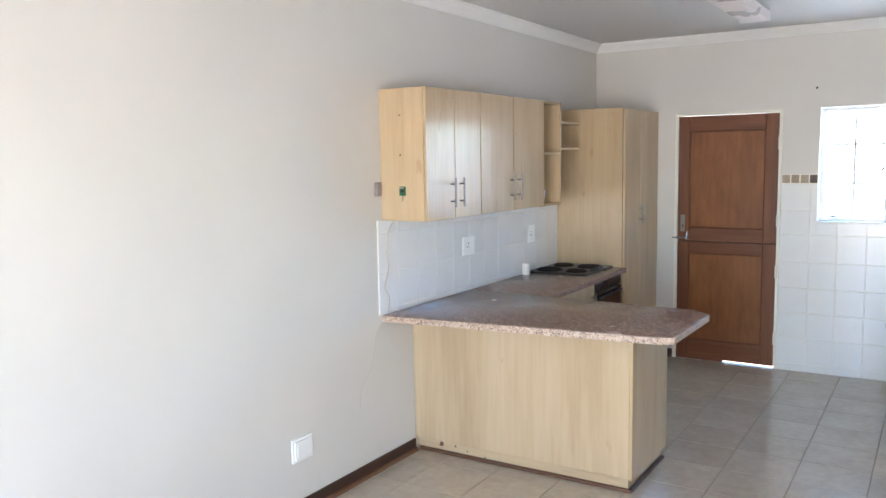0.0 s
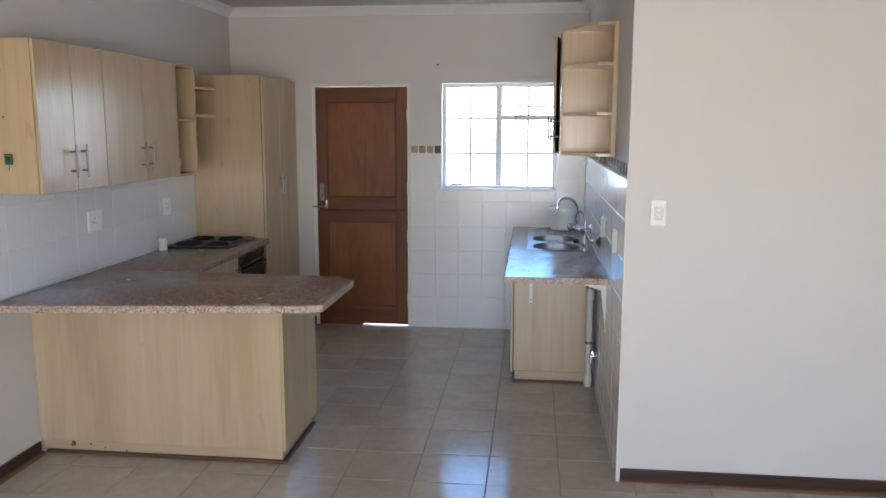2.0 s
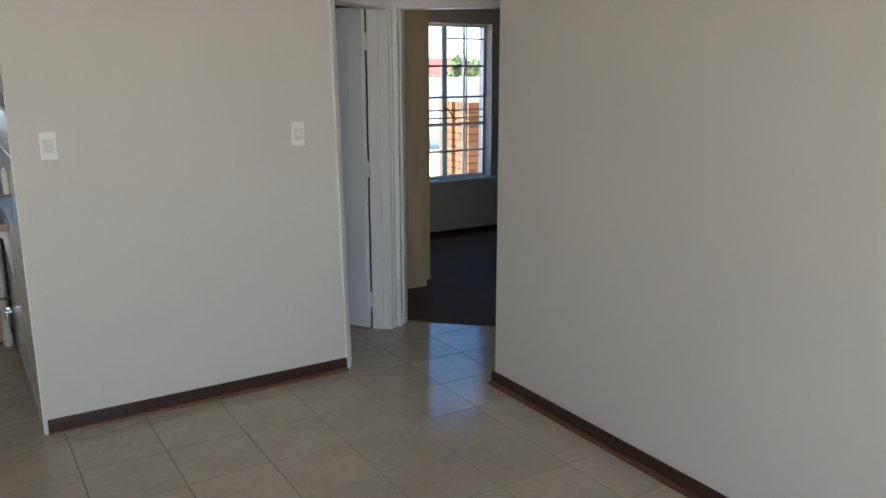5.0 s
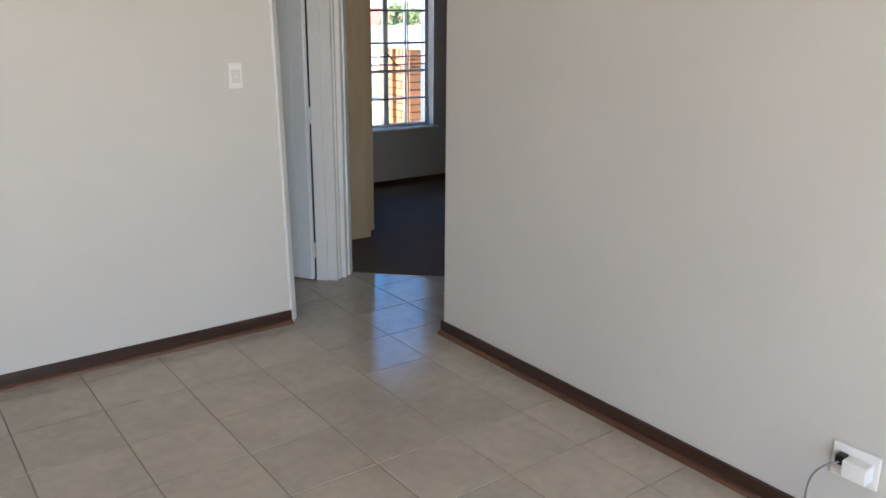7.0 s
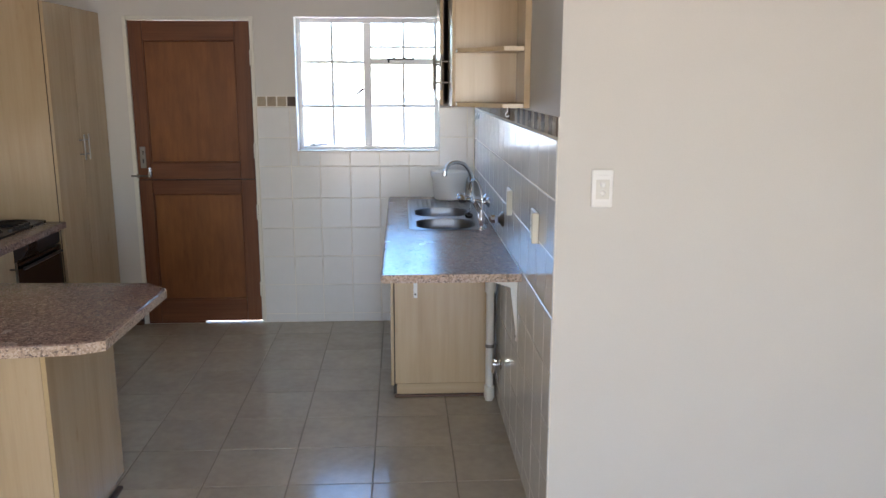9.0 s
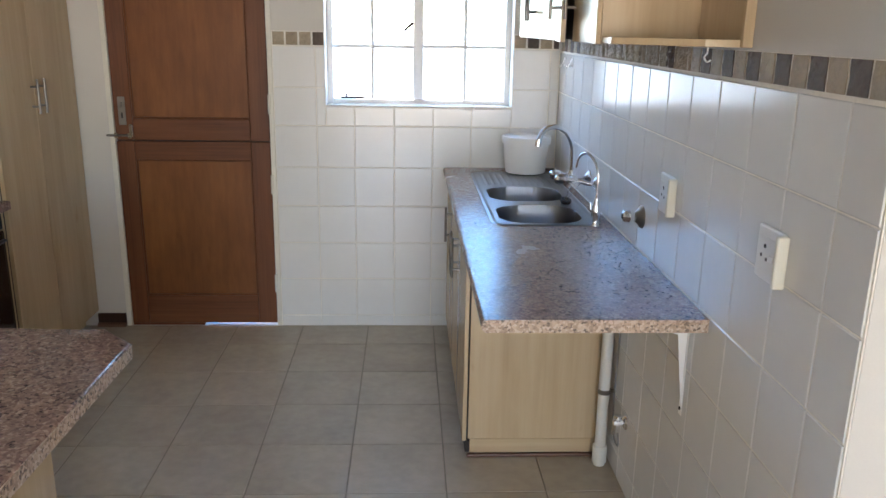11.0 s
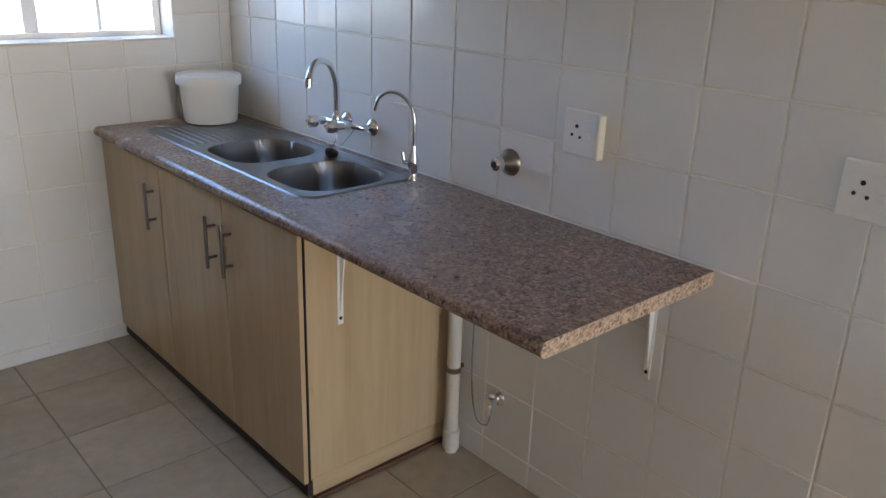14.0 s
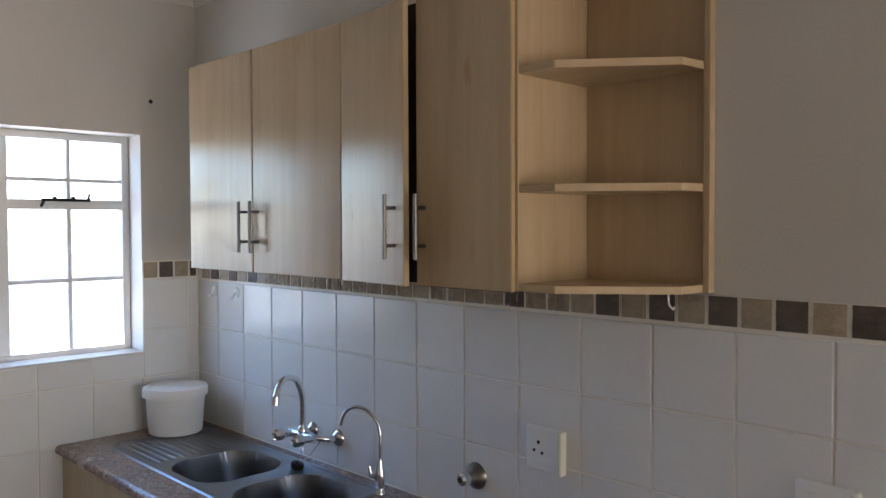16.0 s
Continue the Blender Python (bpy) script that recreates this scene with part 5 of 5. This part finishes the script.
# ---- outside ----
gm = bmesh.new()
bmesh.ops.create_grid(gm, x_segments=2, y_segments=2, size=600, matrix=Matrix.Translation((0, 0, -0.13)))
tagged(link_mesh("ground", gm, M_EARTH), "dry sunlit ground reaching to the horizon", "ground", kind="structure")
tagged(link_mesh("paving", box((-12, 0.22, -0.20), (14, 8.2, -0.10)), M_PAVING), "pale sunlit yard paving", "paving", kind="structure")
tagged(link_mesh("rear_paving", box((-12, -16, -0.20), (14, -8.93, -0.10)), M_PAVING), "pale sunlit paving behind the house", "paving", kind="structure")
yw = thing("yard_wall", 0, 8.2, -0.1, 0, "cream plastered boundary wall in full sun", "boundary wall")
part("wall_body", box((-14, 0, 0), (26, 0.22, 1.45)), M_YARDWALL, yw)
part("coping", box((-14, -0.03, 1.45), (26, 0.25, 1.52), 0.01), M_YARDWALL, yw)


def house(x, y, z, w, d, label):
    h = thing("house", x, y, z, 0, label, "house")
    part("wall", box((-w / 2, 0, 0), (w / 2, d, 2.7)), M_YARDWALL, h)
    bm = bmesh.new()
    v = [bm.verts.new(p) for p in ((-w / 2 - 0.5, -0.5, 2.6), (w / 2 + 0.5, -0.5, 2.6), (w / 2 + 0.5, d + 0.5, 2.6), (-w / 2 - 0.5, d + 0.5, 2.6), (-w / 2 + 2, d / 2, 4.5), (w / 2 - 2, d / 2, 4.5))]
    for f in ((0, 1, 5, 4), (1, 2, 5), (2, 3, 4, 5), (3, 0, 4), (3, 2, 1, 0)):
        bm.faces.new([v[i] for i in f])
    part("roof", bm, M_ROOFRED, h)
    for k in range(3):
        wx = -w / 2 + w * (k + 0.5) / 3
        wnd = part("window", box((wx - 0.6, -0.03, 0.9), (wx + 0.6, -0.001, 2.1), 0.01), M_STEELWIN, h)
        for s in (-1, 1):
            part("pane", box((wx + s * 0.29 - 0.25, -0.04, 0.97), (wx + s * 0.29 + 0.25, -0.031, 2.03)), M_OVENGLASS, wnd)
    return h


house(50.0, 70.0, -2.0, 8.0, 8.0, "neighbouring house with a red tiled roof")


def tree(x, y, height, spread, seed, label, thin=1.0):
    """A tapered trunk with limbs and a crown of many small leaves in uneven clumps."""
    r = random.Random(seed)
    t = thing("tree", x, y, -0.13, 0, label, "tree")
    bm = tube([(0, 0, 0), (0.06, 0.02, height * 0.25), (-0.03, 0.05, height * 0.5), (0.05, 0.0, height * 0.8)], 0.10, None, 10)
    part("trunk", bm, M_BARK, t)
    tips = []
    bm = bmesh.new()
    for k in range(11):
        a, s = 2 * math.pi * k / 11 + r.uniform(-0.3, 0.3), r.uniform(0.45, 1.0) * spread
        z0 = height * r.uniform(0.30, 0.65)
        tip = Vector((math.cos(a) * s, math.sin(a) * s, z0 + height * r.uniform(0.08, 0.35)))
        tube([(0, 0, z0), tip * 0.5 + Vector((0, 0, z0 * 0.45)), tip], 0.03, bm, 6, 3)
        tips.append(tip)
    tips.append(Vector((0, 0, height * 0.95)))
    part("limbs", bm, M_BARK, t)
    bm = bmesh.new()
    for tip in tips:
        rad = spread * r.uniform(0.28, 0.45)
        for _ in range(int(170 * thin)):
            d = Vector((r.gauss(0, 1), r.gauss(0, 1), r.gauss(0, 0.75))) * rad * 0.55
            c = tip + d
            u = Vector((r.gauss(0, 1), r.gauss(0, 1), r.gauss(0, 1))).normalized()
            w = u.orthogonal().normalized()
            s = r.uniform(0.05, 0.11)
            bm.faces.new([bm.verts.new(c + q) for q in (u * s, w * s * 0.5, -u * s, -w * s * 0.5)])
    part("crown", bm, M_LEAF, t, "sunlit green leaves")
    return t


tree(0.75, 15.0, 4.2, 0.62, 3, "sparse green leafy tree beyond the boundary wall", 0.6)
tree(12.2, 12.0, 2.0, 0.65, 5, "green leafy tree beyond the boundary wall")

tree(9.5, 20.0, 1.52, 1.5, 9, "low sparse green shrub beyond the boundary wall", 0.7)
tree(7.2, 22.0, 1.50, 1.3, 12, "low sparse green shrub beyond the boundary wall", 0.7)

# brick pillars outside the bedroom window, seen on their west faces
brick_cache = {}


def brick_data(w, h):
    """A brick w along the wall, h high and as deep as the pillar."""
    if (w, h) not in brick_cache:
        bm = box((0.0, -w / 2, 0.0), (0.21, w / 2, h), 0.003)
        me = bpy.data.meshes.new("brick")
        bm.to_mesh(me)
        bm.free()
        me.materials.append(M_BRICK)
        brick_cache[(w, h)] = me
    return brick_cache[(w, h)]


def pillar(x, y0, label, rows=15, pitch=0.084):
    p = thing("brick_pillar", x, y0, -0.1, 0, label, "brick pillar", "brick pillars outside")
    part("mortar_core", box((0.007, 0.006, 0), (0.203, 0.277, rows * pitch + 0.09)), M_MORTAR, p)
    for r in range(rows):
        y = 0.0
        for w in ((0.172, 0.097) if r % 2 else (0.097, 0.172)):
            b = new("brick", brick_data(w, 0.070))
            b.parent = p
            b.matrix_basis = pose(rng_b.uniform(-0.002, 0.002), y + w / 2, r * pitch + 0.010)
            y += w + 0.014
    for k in range(4):
        b = new("brick", brick_data(0.058, 0.105))
        b.parent = p
        b.matrix_basis = pose(0, 0.029 + 0.0745 * k, rows * pitch + 0.006)
    return p


rng_b = random.Random(21)
pillar(4.9, 1.145, "orange face brick pillar with dark joints and an upright top course")
pillar(4.9, 0.785, "orange face brick pillar with dark joints and an upright top course")
fence = thing("slatted_fence", 5.45, 1.0, -0.1, 0, "brown slatted timber fence behind the pillars", "fence")
for k in range(12):
    part("slat", box((k * 0.13 - 0.3, 0, 0), (k * 0.13 - 0.19, 0.03, 1.30), 0.003), M_QUAD, fence)
for z in (0.3, 1.2):
    part("rail", box((-0.3, 0.031, z), (1.25, 0.07, z + 0.08), 0.003), M_QUAD, fence)

# ---- pieces of walls and floor ----
tile_cache = {}


def tile_data(name, w, h, t, material, ease=0.0016):
    """A tile of w by h in its own plane, t thick, with eased edges; shared between alike tiles."""
    key = (name, round(w, 4), round(h, 4), material.name)
    if key not in tile_cache:
        bm = bmesh.new()
        rings = []
        for inset, z in ((0, 0), (0, t - ease), (ease, t)):
            rings.append([bm.verts.new((x, y, z)) for x, y in ((inset, inset), (w - inset, inset), (w - inset, h - inset), (inset, h - inset))])
        for p, q in zip(rings, rings[1:]):
            for i in range(4):
                bm.faces.new((p[i], p[(i + 1) % 4], q[(i + 1) % 4], q[i]))
        bm.faces.new(rings[-1])
        me = bpy.data.meshes.new(name)
        bm.to_mesh(me)
        bm.free()
        me.materials.append(material)
        tile_cache[key] = me
    return tile_cache[key]


def lay(name, parent, m, u, v, w, h, t, material, ease=0.0016, wob=0.0):
    ob = new(name, tile_data(name, w, h, t, material, ease))
    ob.parent = parent
    tilt = Matrix.Rotation(rng_t.uniform(-wob, wob), 4, "X") @ Matrix.Rotation(rng_t.uniform(-wob, wob), 4, "Y") if wob else Matrix()
    ob.matrix_basis = m @ Matrix.Translation((u, v, 0)) @ tilt
    return ob


rng_t = random.Random(11)
JW = 0.0044


def tiled(parent, m, us, vs, joint=JW):
    """White tiles between the joint lines us and vs of a wall plane."""
    for u0, u1 in zip(us, us[1:]):
        for v0, v1 in zip(vs, vs[1:]):
            if u1 - u0 < 0.012 or v1 - v0 < 0.012:
                continue
            lay("tile", parent, m, u0 + joint / 2, v0 + joint / 2, u1 - u0 - joint, v1 - v0 - joint, 0.0060, M_TILE, 0.0022, 0.0018)


def chips_along(parent, m, u0, u1, v, h, pitch, rough=None, seed=1):
    """A border of small stone chips, each with its own uneven face."""
    r = random.Random(seed)
    u, k = u0, 0
    last = None
    while u < u1 - 0.02:
        w = min(pitch, u1 - u) - 0.0100
        split = rough is not None and rough[0] < u < rough[1]
        mat = (M_CHIP_BEIGE, M_CHIP_BROWN)[k % 2] if r.random() < (0.35 if split else 0.97) else M_CHIP_MIX
        bm = bmesh.new()
        n = 8 if split else 5
        rise = 0.0038 if split else 0.0012
        ridge = [r.uniform(-rise, rise) * 0.7 for _ in range(n + 1)]
        g = [[bm.verts.new((w * i / n, h * j / n, (0.0034 if 0 < i < n and 0 < j < n else 0.0022) + (ridge[i] if split else 0.0) + r.uniform(-rise, rise) * (0.5 if split else 1.0))) for j in range(n + 1)] for i in range(n + 1)]
        for i in range(n):
            for j in range(n):
                bm.faces.new((g[i][j], g[i + 1][j], g[i + 1][j + 1], g[i][j + 1]))
        rim = [g[i][0] for i in range(n + 1)] + [g[n][j] for j in range(1, n + 1)] + [g[i][n] for i in range(n - 1, -1, -1)] + [g[0][j] for j in range(n - 1, 0, -1)]
        low = [bm.verts.new((q.co.x, q.co.y, -0.002)) for q in rim]
        for i in range(len(rim)):
            j = (i + 1) % len(rim)
            bm.faces.new((low[i], low[j], rim[j], rim[i]))
        c = part("stone_chip", bm, mat, parent)
        c.matrix_basis = m @ Matrix.Translation((u + 0.005, v + 0.003, 0.0036))
        u += pitch
        k += 1


def bed(parent, m, u0, u1, v0, v1, t=0.0031):
    """The grout that shows between the tiles."""
    g = part("grout", box((u0, v0, -0.003), (u1, v1, t)), M_GROUT_W, parent)
    g.matrix_basis = m
    return g


# north wall: u runs along +x, v up, out towards -y
MN = Matrix(((1, 0, 0, 0), (0, 0, -1, 0), (0, 1, 0, 0), (0, 0, 0, 1)))
vn = [0.0, 0.062, 0.275, 0.480, 0.684, 0.893, 1.113, 1.309, 1.515]
un = [-1.484, -1.266, -1.070, -0.863, -0.660, -0.457, -0.258, -0.055, -0.008]
wx0, wx1, wz0 = -1.217, -0.249, 1.212


vn_low = [v for v in vn if v < wz0]
tiled(wall_north, MN, un, vn_low)
tiled(wall_north, MN, [wx0, -1.070, -0.863, -0.660, -0.457, wx1], [1.113, wz0])
tiled(wall_north, MN, [-1.484, -1.266, wx0], [1.113, 1.309, 1.515])
tiled(wall_north, MN, [wx1, -0.055, -0.008], [1.113, 1.309, 1.515])
for a, b, c, d in ((-1.485, 0.0, 0.0, 1.113), (-1.485, wx0, 1.113, 1.59), (wx1, 0.0, 1.113, 1.59), (wx0, wx1, 1.113, wz0)):
    bed(wall_north, MN, a, b, c, d)
chips_along(wall_north, MN, -1.484, wx0, 1.518, 0.064, 0.0675, seed=2)
chips_along(wall_north, MN, wx1, -0.01, 1.518, 0.064, 0.0675, seed=3)

# east tiled wall: u runs towards -y, v up, out towards -x
ME = Matrix(((0, 0, -1, 0), (-1, 0, 0, 0), (0, 1, 0, 0), (0, 0, 0, 1)))
ve = [0.0, 0.095, 0.297, 0.498, 0.700, 0.903, 1.108, 1.305, 1.504]
ue = [0.0078, 0.175] + [0.175 + 0.2030 * k for k in range(1, 14)] + [2.955]
tiled(wall_tiled, ME, ue, ve)
bed(wall_tiled, ME, 0.0, 2.958, 0.0, 1.578)
chips_along(wall_tiled, ME, 0.037, 2.956, 1.509, 0.064, 0.0743, rough=(0.50, 1.95), seed=4)

# west wall above the worktop: u runs along +y, out towards +x
MW = Matrix(((0, 0, 1, LEFT), (1, 0, 0, 0), (0, 1, 0, 0), (0, 0, 0, 1)))
uw = [-3.297, -3.11] + [-3.11 + 0.205 * k for k in range(1, 11)] + [-0.853]
tiled(wall_west_ob := bpy.data.objects["wall_west"], MW, uw, [0.890, 0.920, 1.125, 1.352, 1.424], 0.002)
bed(wall_west_ob, MW, -3.299, -0.853, 0.888, 1.424)

# floor tiles
PXT, PYT = 0.362, 0.350
rest = []
for i in range(-6, 12):
    for k in range(-21, 8):
        x0, y0 = -1.007 + PXT * i, -2.378 + PYT * k
        x1, y1 = min(x0 + PXT, 3.15), min(y0 + PYT, 0.0)
        x0, y0 = max(x0, LEFT), max(y0, -8.7)
        if x1 - x0 < 0.03 or y1 - y0 < 0.03:
            continue
        if y0 > -5.9 and x0 < 2.62:
            lay("tile", floor, Matrix.Translation((0, 0, -0.006)), x0 + 0.0022, y0 + 0.0022, x1 - x0 - 0.0044, y1 - y0 - 0.0044, 0.006, M_FLOOR, 0.0018, 0.0028)
        else:
            rest.append((x0 + 0.0028, y0 + 0.0028, x1 - 0.0028, y1 - 0.0028))
bm = bmesh.new()
for x0, y0, x1, y1 in rest:
    v = [bm.verts.new((x, y, z)) for z in (-0.006, 0.0) for x, y in ((x0, y0), (x1, y0), (x1, y1), (x0, y1))]
    bm.faces.new(v[4:])
    for i in range(4):
        bm.faces.new((v[i], v[(i + 1) % 4], v[4 + (i + 1) % 4], v[4 + i]))
tagged(part("far_tiles", bm, M_FLOOR, floor), kind="stuff")
